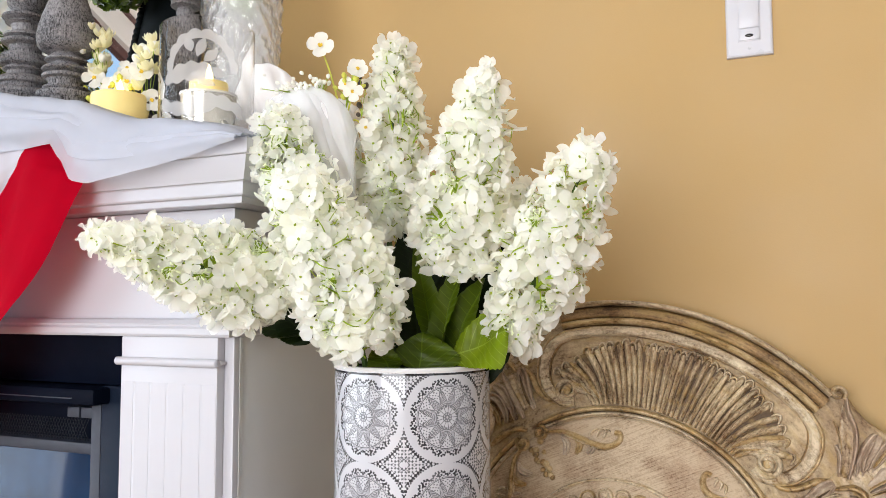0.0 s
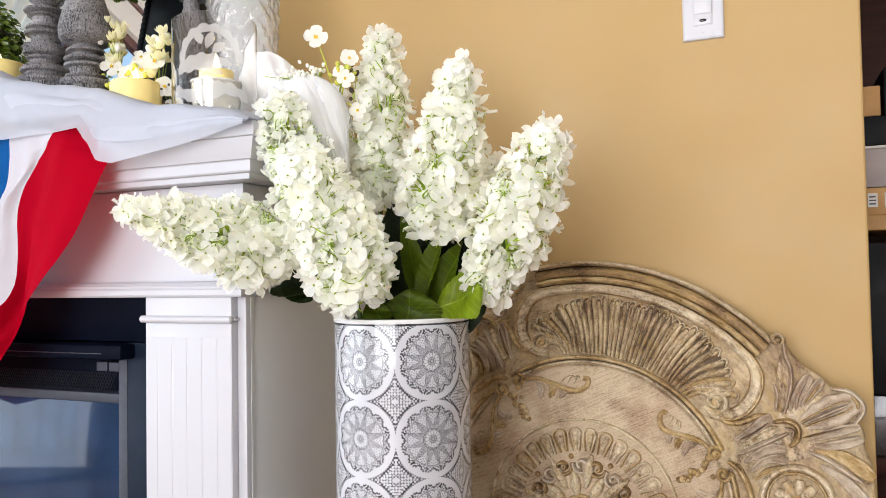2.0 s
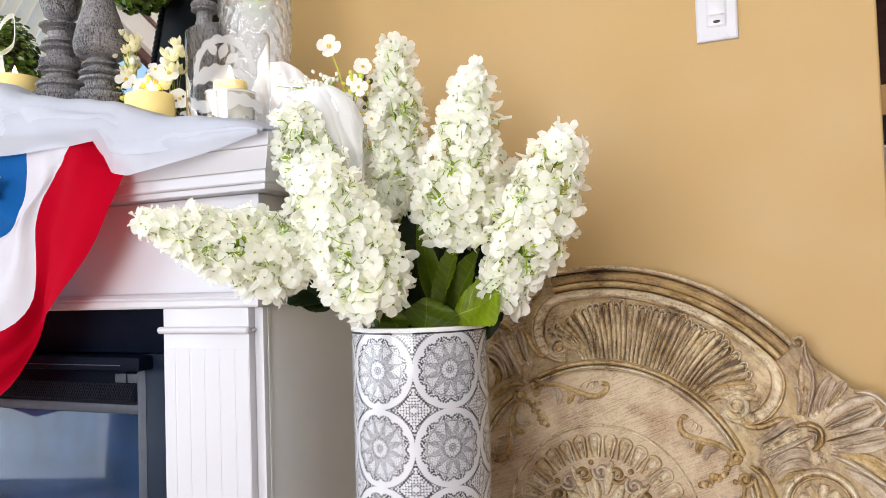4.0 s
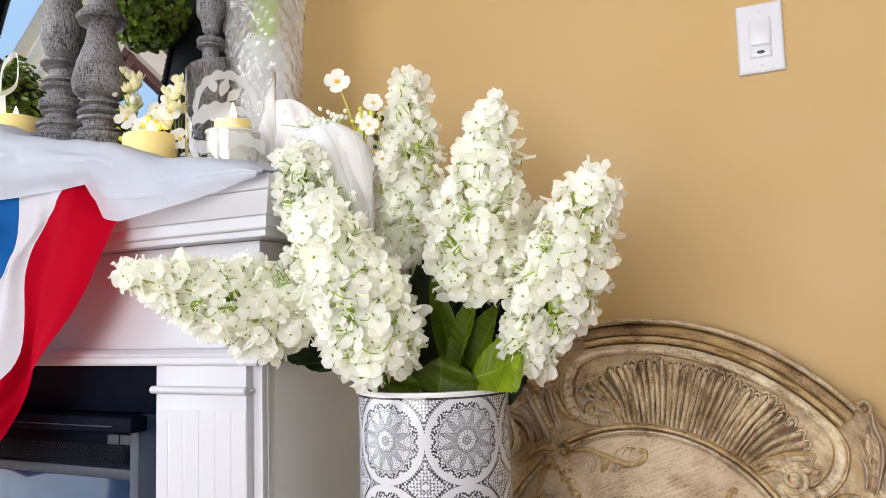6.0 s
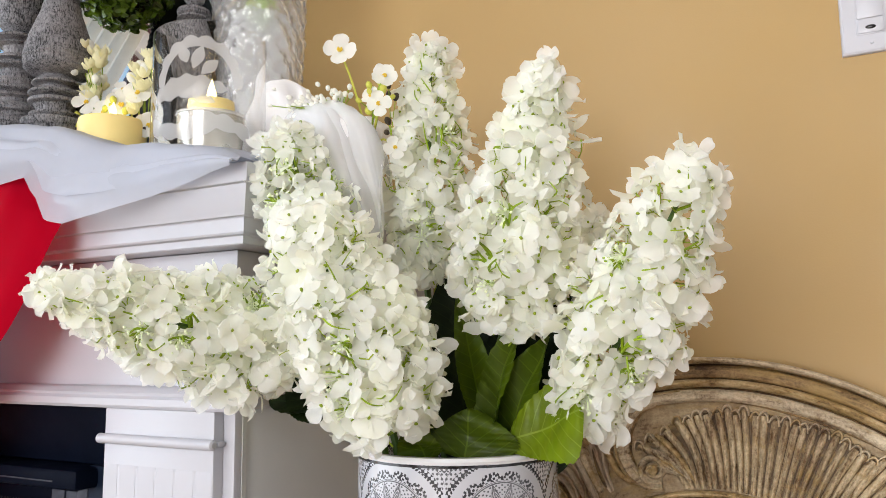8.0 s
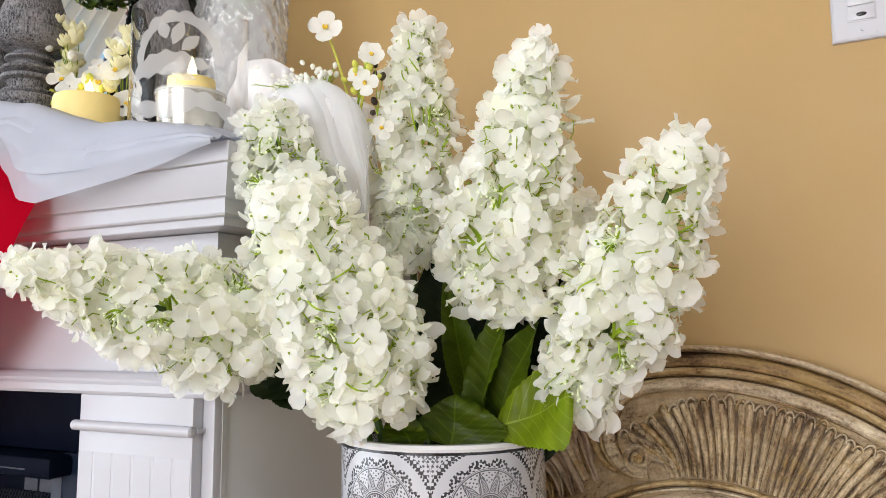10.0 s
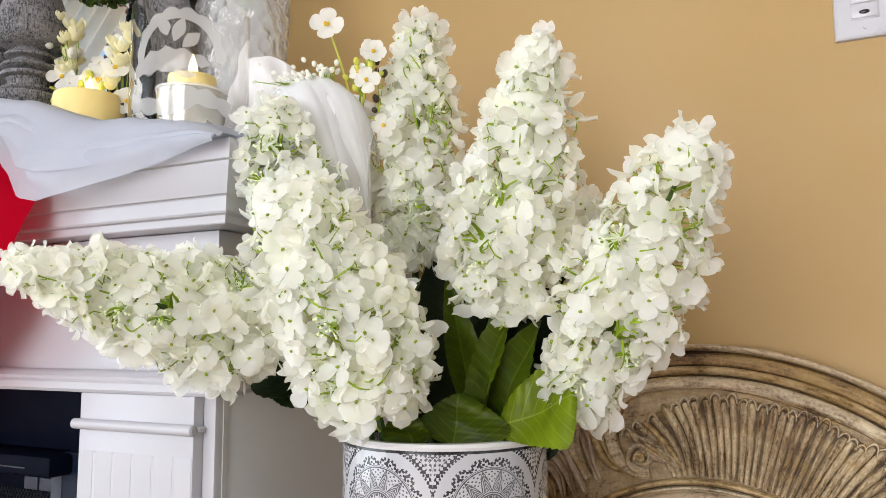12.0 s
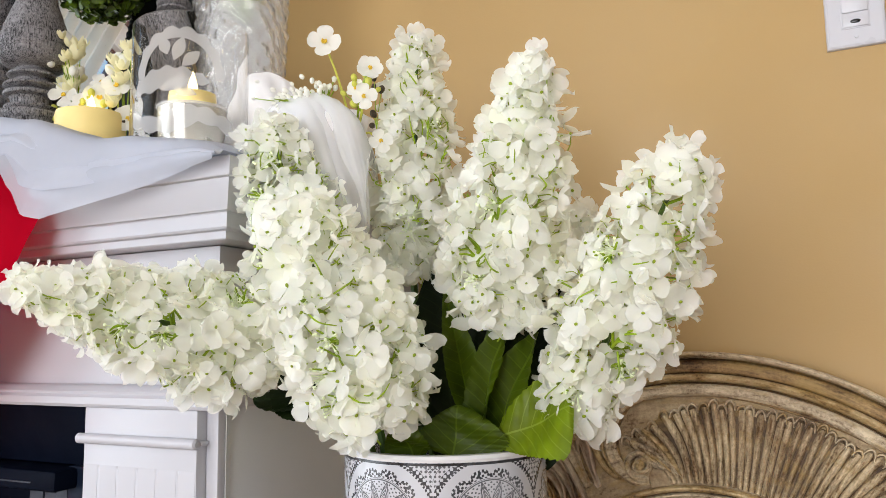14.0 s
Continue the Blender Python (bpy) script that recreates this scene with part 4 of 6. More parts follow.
def spiral(centre, r0, r1, a0, turns, n=30):
    return [Vector(centre) + (r0 + (r1 - r0) * i / n) * Vector((math.cos(a0 + math.tau * turns * i / n), math.sin(a0 + math.tau * turns * i / n))) for i in range(n + 1)]


def headboard():
    hb = thing("headboard", (0, 1.172, 0), "carved limewashed wooden headboard with rubbed gold edges leaning on the wall", "headboard", rot=(-6.8, 0, 0))
    W0 = 0.0
    part("back_board", disc(bmesh.new(), outline, 0.034, base=-0.034), M_BACK, hb, angle=50)
    inner = part("field_panel", disc(bmesh.new(), 0.244, 0.004, clip=0.002), M_FIELD, hb, "smooth brushed brown panel")

    def put(name, path, w, h, m, base=0.0, parent=hb, n=6, label="", flat=0.0, groove=0.0, scoop=0.25):
        return part(name, rib(bmesh.new(), path, w, h, base, n, flat, groove, scoop), m, parent, label)

    def ends(w, a=0.25, b=0.25):
        return lambda t: w * (a + (1 - a) * min(1, t / 0.25)) if t < 0.25 else w * (b + (1 - b) * min(1, (1 - t) / 0.25))

    def ball(name, p, size, m, w=0.01, parent=hb, deep=None):
        bm = bmesh.new()
        bmesh.ops.create_uvsphere(bm, u_segments=12, v_segments=8, radius=1, matrix=Matrix.Translation((p.x, -w, p.y)) @ Matrix.Diagonal((size, deep or size, size, 1)))
        return part(name, bm, m, parent)

    # outer rim: a pale lip, a broad streaked band and a gilded bead with dark lines between
    put("rim_moulding", arc(0.4255, -29.5, 29.5, 60), 0.0048, 0.021, M_PALE, 0, n=8, flat=0.3)
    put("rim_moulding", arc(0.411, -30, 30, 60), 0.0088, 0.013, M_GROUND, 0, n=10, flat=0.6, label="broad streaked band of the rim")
    put("rim_moulding", arc(0.3965, -30, 30, 60), 0.0062, 0.0165, M_GILT, 0, n=8, label="gilded bead of the rim")
    for s in (1, -1):
        c = polar(0.434, s * 30)
        put("corner_scroll", spiral(c, 0.011, 0.002, radians(FAN + s * 30 + 90 * s), -s * 1.1, 22), 0.0042, lambda t: 0.016 + 0.008 * t, M_PALE)
    # frame of the shell that curls into a volute at either end
    for s in (1, -1):
        tail = [polar(0.381, s * 28.5), polar(0.373, s * 33), polar(0.351, s * 36.6), polar(0.322, s * 38.6), polar(0.295, s * 38), polar(0.276, s * 34.8), polar(0.272, s * 31.2)]
        path = arc(0.381, 0, s * 24, 26) + smooth_profile(tail, 5)
        put("shell_frame", path, lambda t: 0.0085 + 0.002 * max(0, t - 0.4), lambda t: 0.010 + 0.004 * t, M_PALE, n=9, flat=0.4, groove=0.35)
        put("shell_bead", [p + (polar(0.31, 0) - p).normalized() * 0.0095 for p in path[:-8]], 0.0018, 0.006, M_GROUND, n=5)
        put("shell_edge", [p - (polar(0.31, 0) - p).normalized() * 0.0095 for p in path[24:-6]], 0.0032, 0.012, M_GILT, n=5)
        c = polar(0.292, s * 32.6)
        a0 = math.atan2(*(polar(0.272, s * 31.5) - c).yx)
        put("volute", spiral(c, 0.021, 0.003, a0, -s * 1.6, 44), lambda t: 0.0052 * (1 - 0.35 * t), lambda t: 0.013 + 0.009 * t, M_PALE, n=6)
        ball("volute_eye", c, 0.007, M_GILT, 0.012)
    # bed of the shell and fine lines between the mouldings: stain with painted-in shade
    put("shell_bed", arc(0.314, -29, 29, 60), lambda t: 0.008 + 0.044 * math.sin(math.pi * t) ** 0.3, 0.0022, M_STAIN_SHADE, n=8, flat=0.9, label="hollow behind the flutes, dark with stain and painted shade")
    for rr0 in (0.4203, 0.4025, 0.3898):
        put("rim_line", arc(rr0, -29.5, 29.5, 60), 0.0017, 0.0118 if rr0 > 0.41 else 0.0098, M_STAIN_SHADE, n=4, label="dark line of stain and painted crease shade")
    put("rim_line", arc(0.2525, -46, 46, 60), 0.0014, 0.0085, M_STAIN_SHADE, n=4, label="dark line of stain and painted crease shade")
    # shell: flutes close in the middle, sweeping out to the ends
    rr = random.Random(3)
    N = 33
    for k in range(N):
        t = k / (N - 1) * 2 - 1
        p_top = 29.5 * t + 5.0 * math.copysign((max(0, abs(t) - 0.68) / 0.32) ** 1.5, t) + rr.uniform(-0.4, 0.4)
        p_bot = 25.0 * t + rr.uniform(-0.2, 0.2)
        r_top = 0.361 - 0.035 * (max(0, abs(t) - 0.6) / 0.4) ** 1.5 + rr.uniform(-0.005, 0.004)
        curve = 4.5 * t * abs(t)
        path = [polar(0.263 + (r_top - 0.263) * i / 9, p_bot + (p_top - p_bot) * (i / 9) - curve * math.sin(i / 9 * math.pi) * 0.35) for i in range(10)]
        wid = 0.0047 * (1 + 0.3 * abs(t)) * rr.uniform(0.88, 1.1)
        put("flute", path, lambda q, w=wid: w * (0.6 + 0.4 * q) * (1 if q < 0.9 else 0.75), lambda q, j=rr.uniform(0.8, 1.15): 0.0065 + 0.0065 * j * math.sin(q * math.pi * 0.9), M_FLUTE, n=6)
        crest = r_top + 0.0035 + rr.uniform(-0.001, 0.002)
        span = 0.95 * (1 + 0.25 * abs(t))
        hood = smooth_profile([polar(crest - 0.01, p_top - span), polar(crest - 0.0015, p_top - span * 0.62), polar(crest + 0.0015, p_top), polar(crest - 0.0015, p_top + span * 0.62), polar(crest - 0.008, p_top + span)], 3)
        put("flute_hood", hood, lambda q: 0.0012 + 0.0011 * math.sin(q * math.pi), 0.0085 * rr.uniform(0.8, 1.2), M_GILT if k % 4 == 1 else M_PALE, n=5)
    for s in (1, -1):
        for j in range(6):
            path = smooth_profile([polar(0.272 + 0.002 * j, s * (22.5 + j * 0.8)), polar(0.305 - 0.002 * j, s * (26 + j * 1.0)), polar(0.335 - 0.009 * j, s * (30 + j * 0.85))], 5)
            put("shell_leaf", path, ends(0.0052, 0.3, 0.6), 0.012, M_PALE if j % 3 else M_GILT)
    # inner arch moulding, which ends in small scrolls
    for p0, p1 in ((-47, 47), (56, 128), (-56, -128), (-138, -222)):
        put("inner_moulding", arc(0.2565, p0, p1, 60), 0.0045, 0.013, M_GILT, n=7, label="gilded inner arch")
        put("inner_moulding", arc(0.2485, p0, p1, 60), 0.0032, 0.008, M_PALE, n=5)
    for p, turn in ((47.5, -1), (-47.5, 1), (55.5, 1), (-55.5, -1)):
        c = polar(0.244, p)
        put("scroll_end", spiral(c, 0.0125, 0.002, radians(FAN + p), turn * 1.25, 26), 0.0042, lambda t: 0.012 + 0.006 * t, M_GILT)
        ball("scroll_eye", c, 0.005, M_GILT, 0.014)

    # palmettes between the shells, mirrored about the fan's axis; places are (radius, degrees)
    def bar(pts, w, h, m=M_LIME, name="leaf_rib", base=0.0):
        for s in (1, -1):
            put(name, smooth_profile([polar(r, s * p) for r, p in pts], 6), ends(w, 0.45, 0.6), lambda t: h * (0.55 + 0.45 * math.sin(t * math.pi) ** 0.6), m, base, n=7)

    def lobe(pts, w, h, m=M_LIME, blunt=0.75, name="acanthus_leaf"):
        """A scooped leaf with a rolled border: narrow at its foot, broad and rounded at its end."""
        for s in (1, -1):
            put(name, smooth_profile([polar(r, s * p) for r, p in pts], 8), lambda t: w * (0.3 + 0.7 * math.sin(min(1, t / blunt) * math.pi / 2)) * math.sqrt(max(0.04, 1 - max(0, (t - blunt) / (1.02 - blunt)) ** 2)) * (1 + 0.05 * math.sin(t * 21)), lambda t: h * (0.4 + 0.75 * math.sin(t * math.pi * 0.62)), m, n=14, flat=0.45, groove=0.62, scoop=0.5)

    for s in (1, -1):
        mound = smooth_profile([polar(0.29, s * 49), polar(0.35, s * 49.5), polar(0.41, s * 48.5), polar(0.455, s * 48.4)], 6)
        put("leaf_ground", mound, lambda t: 0.016 + 0.03 * math.sin(t * math.pi), lambda t: 0.003 + 0.005 * math.sin(t * math.pi), M_PALE, n=12)
    # leaf that falls from the end of the rim
    lobe([(0.43, 32.3), (0.41, 36.0), (0.388, 40.0), (0.366, 43.6)], 0.011, 0.012, M_PALE, 0.5)
    bar([(0.441, 31.0), (0.427, 33.6), (0.419, 36.6), (0.404, 39.6), (0.372, 44.5)], 0.0042, 0.021)
    bar([(0.362, 43.2), (0.379, 39.8), (0.384, 37.4)], 0.0036, 0.014)
    bar([(0.403, 33.5), (0.392, 37.5), (0.37, 41.6)], 0.0018, 0.013, M_GILT)
    # short leaves above the great lobe
    lobe([(0.385, 45.0), (0.405, 42.2), (0.438, 39.6)], 0.0105, 0.017)
    bar([(0.392, 44.3), (0.406, 42.1), (0.428, 40.2)], 0.003, 0.02)
    lobe([(0.4, 44.9), (0.424, 43.0), (0.449, 41.6)], 0.0085, 0.017)
    bar([(0.408, 44.3), (0.442, 42.2)], 0.0026, 0.02, M_GILT)
    # great lobe with its long loop
    lobe([(0.382, 48.3), (0.411, 48.1), (0.441, 47.9), (0.482, 47.7)], 0.0245, 0.018, blunt=0.62)
    bar([(0.388, 48.3), (0.411, 48.1), (0.441, 47.9), (0.462, 47.8)], 0.0034, 0.023)
    for shift in (0.95, -0.95):
        bar([(0.39, 48.3 + shift * 0.7), (0.42, 48.05 + shift), (0.455, 47.85 + shift), (0.467, 47.85 + shift * 0.4)], 0.0019, 0.0235, M_GILT, "gilded_edge")
    bar([(0.453, 44.0), (0.47, 45.4), (0.478, 47.0), (0.481, 48.8), (0.475, 50.2), (0.459, 51.6)], 0.0052, 0.021)
    bar([(0.472, 46.4), (0.475, 48.0), (0.471, 49.4)], 0.0035, 0.0235, M_GILT, "gilded_edge")
    # leaves below it
    lobe([(0.376, 51.6), (0.403, 52.0), (0.435, 52.0), (0.464, 52.3)], 0.0085, 0.017)
    bar([(0.38, 51.2), (0.41, 51.4), (0.45, 51.6)], 0.002, 0.018, M_STAIN_SHADE)
    lobe([(0.38, 53.3), (0.406, 54.2), (0.432, 54.7), (0.462, 54.6)], 0.0085, 0.016)
    lobe([(0.388, 54.4), (0.423, 57.0), (0.443, 59.7), (0.459, 62.2)], 0.0125, 0.016, M_GILT)
    bar([(0.378, 54.4), (0.4, 56.9), (0.42, 59.8), (0.443, 62.8)], 0.0046, 0.02)
    lobe([(0.39, 58.2), (0.418, 62.0), (0.438, 66.5), (0.44, 71.0)], 0.011, 0.014)
    # hook in the middle, and the leaves that run in to the arch
    bar([(0.349, 45.3), (0.371, 46.4), (0.3795, 48.6), (0.372, 51.1), (0.356, 52.4)], 0.0056, 0.026, M_GILT, "leaf_hook")
    bar([(0.362, 47.6), (0.371, 49.0), (0.364, 50.6)], 0.003, 0.022)
    lobe([(0.283, 45.6), (0.311, 45.4), (0.335, 44.4), (0.352, 44.2)], 0.0105, 0.014)
    bar([(0.29, 46.2), (0.315, 45.9), (0.345, 44.9)], 0.0018, 0.0165, M_STAIN_SHADE)
    lobe([(0.288, 48.2), (0.32, 47.6), (0.352, 47.2)], 0.009, 0.013, M_PALE)
    bar([(0.277, 50.4), (0.311, 49.8), (0.339, 49.4), (0.364, 49.1)], 0.0046, 0.019)
    lobe([(0.282, 53.4), (0.305, 52.0), (0.33, 51.6), (0.35, 52.8)], 0.0088, 0.018)
    lobe([(0.287, 56.6), (0.307, 54.5), (0.328, 54.3), (0.344, 55.8)], 0.0078, 0.017)
    lobe([(0.29, 59.2), (0.31, 57.4), (0.334, 57.6), (0.354, 59.2)], 0.006, 0.013, M_GILT)
    bar([(0.281, 35.3), (0.286, 39.4), (0.306, 41.8), (0.334, 42.3), (0.352, 43.8)], 0.0052, 0.012, M_GILT, "gilded_edge")
    bar([(0.257, 51.5), (0.27, 54.9), (0.276, 60.7), (0.279, 66.0)], 0.0058, 0.014, M_GILT, "gilded_edge")

    # round cartouches below the clusters
    for p in (-66, 66):
        c = polar(0.345, p)
        put("cartouche_ring", spiral(c, 0.051, 0.051, 0, 1.0, 48), 0.006, 0.016, M_PALE, n=7)
        put("cartouche_ring", spiral(c, 0.043, 0.043, 0, 1.0, 48), 0.0025, 0.01, M_GILT, n=5)
        for j in range(9):
            a = radians(j * 40)
            path = [c + Vector((math.cos(a), math.sin(a))) * q for q in (0.007, 0.016, 0.025, 0.033)]
            put("rosette_petal", path, lambda t: 0.003 + 0.006 * math.sin(t * 2.4), lambda t: 0.006 + 0.008 * math.sin(t * 2.6), M_PALE, n=6)
        ball("rosette_eye", c, 0.01, M_GILT, 0.006)

    # scrolled sprays on the field
    def spray(phi, s, k=1.0):
        p = smooth_profile([polar(0.24, phi), polar(0.232, phi - s * k * 6), polar(0.216, phi - s * k * 12), polar(0.2, phi - s * k * 19), polar(0.197, phi - s * k * 25), polar(0.206, phi - s * k * 29.5), polar(0.217, phi - s * k * 30), polar(0.219, phi - s * k * 27.8)], 6)
        put("spray_scroll", p, lambda t: 0.003 + 0.0024 * math.sin(t * math.pi) + 0.0016 * max(0, t - 0.8) * 5, lambda t: 0.01, M_GILT, 0.003)
        put("spray_scroll", [q + (polar(0, 0) - q).normalized() * 0.006 for q in p[4:24]], ends(0.002), 0.008, M_PALE, 0.003)
        for j in range(3):
            a = phi - s * k * (5 + j * 5.5)
            q = [polar(0.226 - 0.007 * j, a), polar(0.211 - 0.007 * j, a - s * 1.2), polar(0.196 - 0.004 * j, a + s * 1.6)]
            put("spray_leaf", smooth_profile(q, 4), lambda t: 0.0018 + 0.0046 * math.sin(t * 2.9) + 0.0009 * math.sin(t * 26), lambda t: 0.004 + 0.006 * math.sin(t * 2.8), M_GILT if j % 2 else M_LIME, 0.003, n=8, groove=0.45)
        for j in range(3):
            q = [polar(0.214 - 0.002 * j, phi - s * k * (17 + j * 3)), polar(0.222, phi - s * k * (18.5 + j * 3)), polar(0.225 - 0.003 * j, phi - s * k * (21 + j * 2.5))]
            put("spray_leaf", smooth_profile(q, 4), ends(0.0024), 0.007, M_PALE, 0.003, n=5)

    spray(45, 1)
    spray(-45, -1, 0.76)
    spray(57, -1)
    spray(-57, 1)
    # bunches of berries between the sprays
    for p, seed in ((52, 1), (-52, 2)):
        r = random.Random(seed)
        for j in range(14):
            q = polar(0.232 - 0.0045 * j, p + (1.5 * j / 14 if p > 0 else -1.5 * j / 14) + r.uniform(-4.2, 4.2) * (1 - j / 17))
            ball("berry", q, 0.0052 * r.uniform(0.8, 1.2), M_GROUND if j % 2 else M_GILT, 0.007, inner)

    # medallion
    hub = Vector((CU - 0.002, CV - 0.02))

    def mpol(r, phi):
        a = radians(FAN + phi)
        return hub + r * Vector((math.cos(a), math.sin(a)))

    def ring(r):
        return [mpol(r, 3.0 * k) for k in range(121)]

    put("medallion_ring", ring(0.1665), 0.0028, 0.009, M_PALE, 0.003, inner, n=5)
    NP = 32
    for k in range(NP):
        p = 360 * k / NP
        half = 4.5
        loop = [mpol(0.112, p - half * 0.68), mpol(0.138, p - half * 0.97)] + [mpol(0.142 + 0.0095 * math.sin(radians(a)), p - half * math.cos(radians(a))) for a in range(0, 181, 20)] + [mpol(0.138, p + half * 0.97), mpol(0.112, p + half * 0.68)]
        put("petal_edge", loop, 0.0021, 0.0105, M_GILT if k % 3 == 0 else M_PALE, 0.003, inner, n=5)
        put("petal_boss", [mpol(0.113 + 0.032 * i / 5, p) for i in range(6)], lambda t: 0.0035 + 0.0034 * t, lambda t: 0.0075 * math.sin(0.4 + t * 2.4), M_PALE, 0.003, inner, n=6)
    for k in range(9):
        p = 360 * k / 9 + 8
        for s in (1, -1):
            c = mpol(0.088, p + s * 9)
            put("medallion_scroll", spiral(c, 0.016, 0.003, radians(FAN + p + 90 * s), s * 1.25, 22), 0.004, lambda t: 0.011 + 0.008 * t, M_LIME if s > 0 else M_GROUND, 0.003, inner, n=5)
        put("medallion_leaf", [mpol(0.05 + 0.058 * i / 6, p) for i in range(7)], lambda t: 0.003 + 0.0065 * math.sin(t * math.pi), lambda t: 0.007 + 0.014 * math.sin(t * math.pi), M_PALE, 0.003, inner, n=6)
        put("medallion_leaf", [mpol(0.034 + 0.045 * i / 6, p + 20) for i in range(7)], lambda t: 0.0025 + 0.0075 * math.sin(t * math.pi), lambda t: 0.007 + 0.011 * math.sin(t * math.pi), M_PALE, 0.003, inner, n=6)
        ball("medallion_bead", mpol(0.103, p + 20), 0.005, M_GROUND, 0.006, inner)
    put("medallion_ring", ring(0.034), 0.004, 0.01, M_GILT, 0.003, inner)
    return hb


headboard()

# ================= on the mantel =================
SHELF = 1.0145


def voile_ridge(x):
    """Height of the heaped voile along the shelf's front edge."""
    pts = [(-1.85, 1.09), (-1.5, 1.14), (-1.3, 1.17), (-1.177, 1.157), (-1.09, 1.128), (-1.01, 1.113), (-0.91, 1.092), (-0.85, 1.07), (-0.8, 1.056), (-0.69, 1.04), (-0.63, 1.03), (-0.6, 1.019)]
    return float(np.interp(x, *zip(*pts)))


def voile_hem(x):
    pts = [(-1.85, 1.02), (-1.2, 1.022), (-0.921, 1.026), (-0.9, 1.0), (-0.884, 0.972), (-0.85, 0.965), (-0.8, 0.972), (-0.72, 0.986), (-0.65, 0.998), (-0.6, 1.006)]
    return float(np.interp(x, *zip(*pts)))


def voile():
    v = thing("voile_runner", (-1.2, 0.9, SHELF), "sheer white voile heaped along the mantel shelf and over its front", "fabric")
    o = Vector((-1.2, 0.9, SHELF))

    def runner(name, material, short, lift):
        """One layer of the voile over the shelf's front edge; the under layer ends a little higher."""
        bm = bmesh.new()
        rows = []
        n = 170
        for i in range(n + 1):
            x = -1.85 + 1.2425 * i / n
            ridge, hem = voile_ridge(x), voile_hem(x)
            ridge += 0.009 * noise.noise(Vector((x * 9, 0.3, 1.7))) + 0.003 * noise.noise(Vector((x * 22, 4.3, 1.7)))
            hem += short * (ridge - hem)
            prof = [(1.0, SHELF + 0.004), (0.94, SHELF + 0.006), (0.89, SHELF + 0.5 * (ridge - SHELF)), (0.84, ridge - 0.008), (0.805, ridge), (0.778, ridge - 0.006), (0.7665, ridge * 0.7 + hem * 0.3 - 0.004), (0.7615, ridge * 0.35 + hem * 0.65), (0.7585 - 0.004 * math.sin(x * 20) + 0.004 * min(1, max(0, (x + 0.76) / 0.12)), hem)]
            row = []
            for k, p in enumerate(smooth_profile(prof, 4)):
                y, z = p
                swag = x * 13 + (z - 1.0) * 26
                dy = 0.006 * noise.noise(Vector((x * 9 + k * 0.1, k * 0.13, 0.2))) + 0.0035 * math.sin(swag) + 0.0018 * math.sin(swag * 2.7 + 1.0)
                dz = 0.006 * noise.noise(Vector((x * 10, k * 0.22, 5.2)))
                y, z = y - abs(dy) * (1 if z > 1.0 else 0.6) - lift, z + dz * (0.2 if y > 0.95 or z < hem + 0.004 else 1)
                row.append((x - o.x, min(y, 1.0) - o.y, max(z + lift * (y > 0.77), SHELF + 0.0015 if y > 0.766 else 0) - o.z))
            rows.append(row)
        grid(bm, rows)
        part(name, bm, material, v, angle=180)

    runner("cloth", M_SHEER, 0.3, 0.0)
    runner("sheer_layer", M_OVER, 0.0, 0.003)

    def drape(name, material, points, drops, away, puff, gap=0.0, ph=0.0, label=""):
        """Cloth that falls from a soft ridge, with slanting folds."""
        ridge = smooth_profile(points, 14)
        m = len(ridge)
        bm = bmesh.new()
        rows = []
        for i, p in enumerate(ridge):
            t = i / (m - 1)
            drop = float(np.interp(t, np.linspace(0, 1, len(drops)), drops))
            row = []
            for k in range(-6, 33):
                q = k / 32
                if k < 0:
                    row.append(Vector(p) + away * (q * 0.2) - Vector((0, 0, 0.9 * q * q)) + away * gap - o)
                    continue
                deep = min(1, q / 0.25)
                slant = t * 15 - q * 6.0 + ph
                fold = (0.0055 * math.sin(slant) + 0.003 * math.sin(slant * 2.1 + 1) + 0.0022 * (1 - abs(math.sin(slant * 1.6 + 0.4))) ** 3) * deep
                fold += 0.012 * noise.noise(Vector((t * 4, q * 2.2 + ph, 2.1))) * deep
                c = Vector(p) + away * (puff * math.sin(min(1, q * 1.15) * math.pi * 0.62) + fold + gap)
                c.z += -drop * q ** 1.35 + 0.003 * noise.noise(Vector((t * 12, ph, 0.4)))
                row.append(c - o)
            rows.append(row)
        grid(bm, rows)
        part(name, bm, material, v, label, angle=180)

    # the end of the voile, heaped behind the jar and gathered over the corner of the shelf
    drape("heaped_end", M_LIT_VOILE, [(-0.765, 0.965, 1.16), (-0.742, 0.965, 1.178), (-0.7, 0.965, 1.172), (-0.665, 0.965, 1.145), (-0.62, 0.962, 1.115), (-0.57, 0.955, 1.1), (-0.54, 0.945, 1.08)], (0.14, 0.15, 0.15, 0.12, 0.09, 0.08, 0.07), Vector((0.2, -0.98, 0)), 0.03)
    corner = [(-0.74, 0.945, 1.05), (-0.7, 0.935, 1.085), (-0.66, 0.91, 1.1), (-0.62, 0.888, 1.1), (-0.58, 0.878, 1.097), (-0.55, 0.88, 1.088), (-0.527, 0.89, 1.066), (-0.517, 0.902, 1.035)]
    falls = (0.03, 0.07, 0.1, 0.13, 0.15, 0.16, 0.15, 0.12)
    for name, material, gap, ph, cut in (("gathered_end", M_LIT_VOILE, 0.0, 0.0, 1.0), ("gathered_layer", M_VEIL, 0.006, 1.1, 0.96), ("gathered_layer", M_VEIL, 0.011, 2.3, 0.85)):
        drape(name, material, corner, [f * cut for f in falls], Vector((0.35, -0.93, 0)), 0.026, gap, ph)


voile()


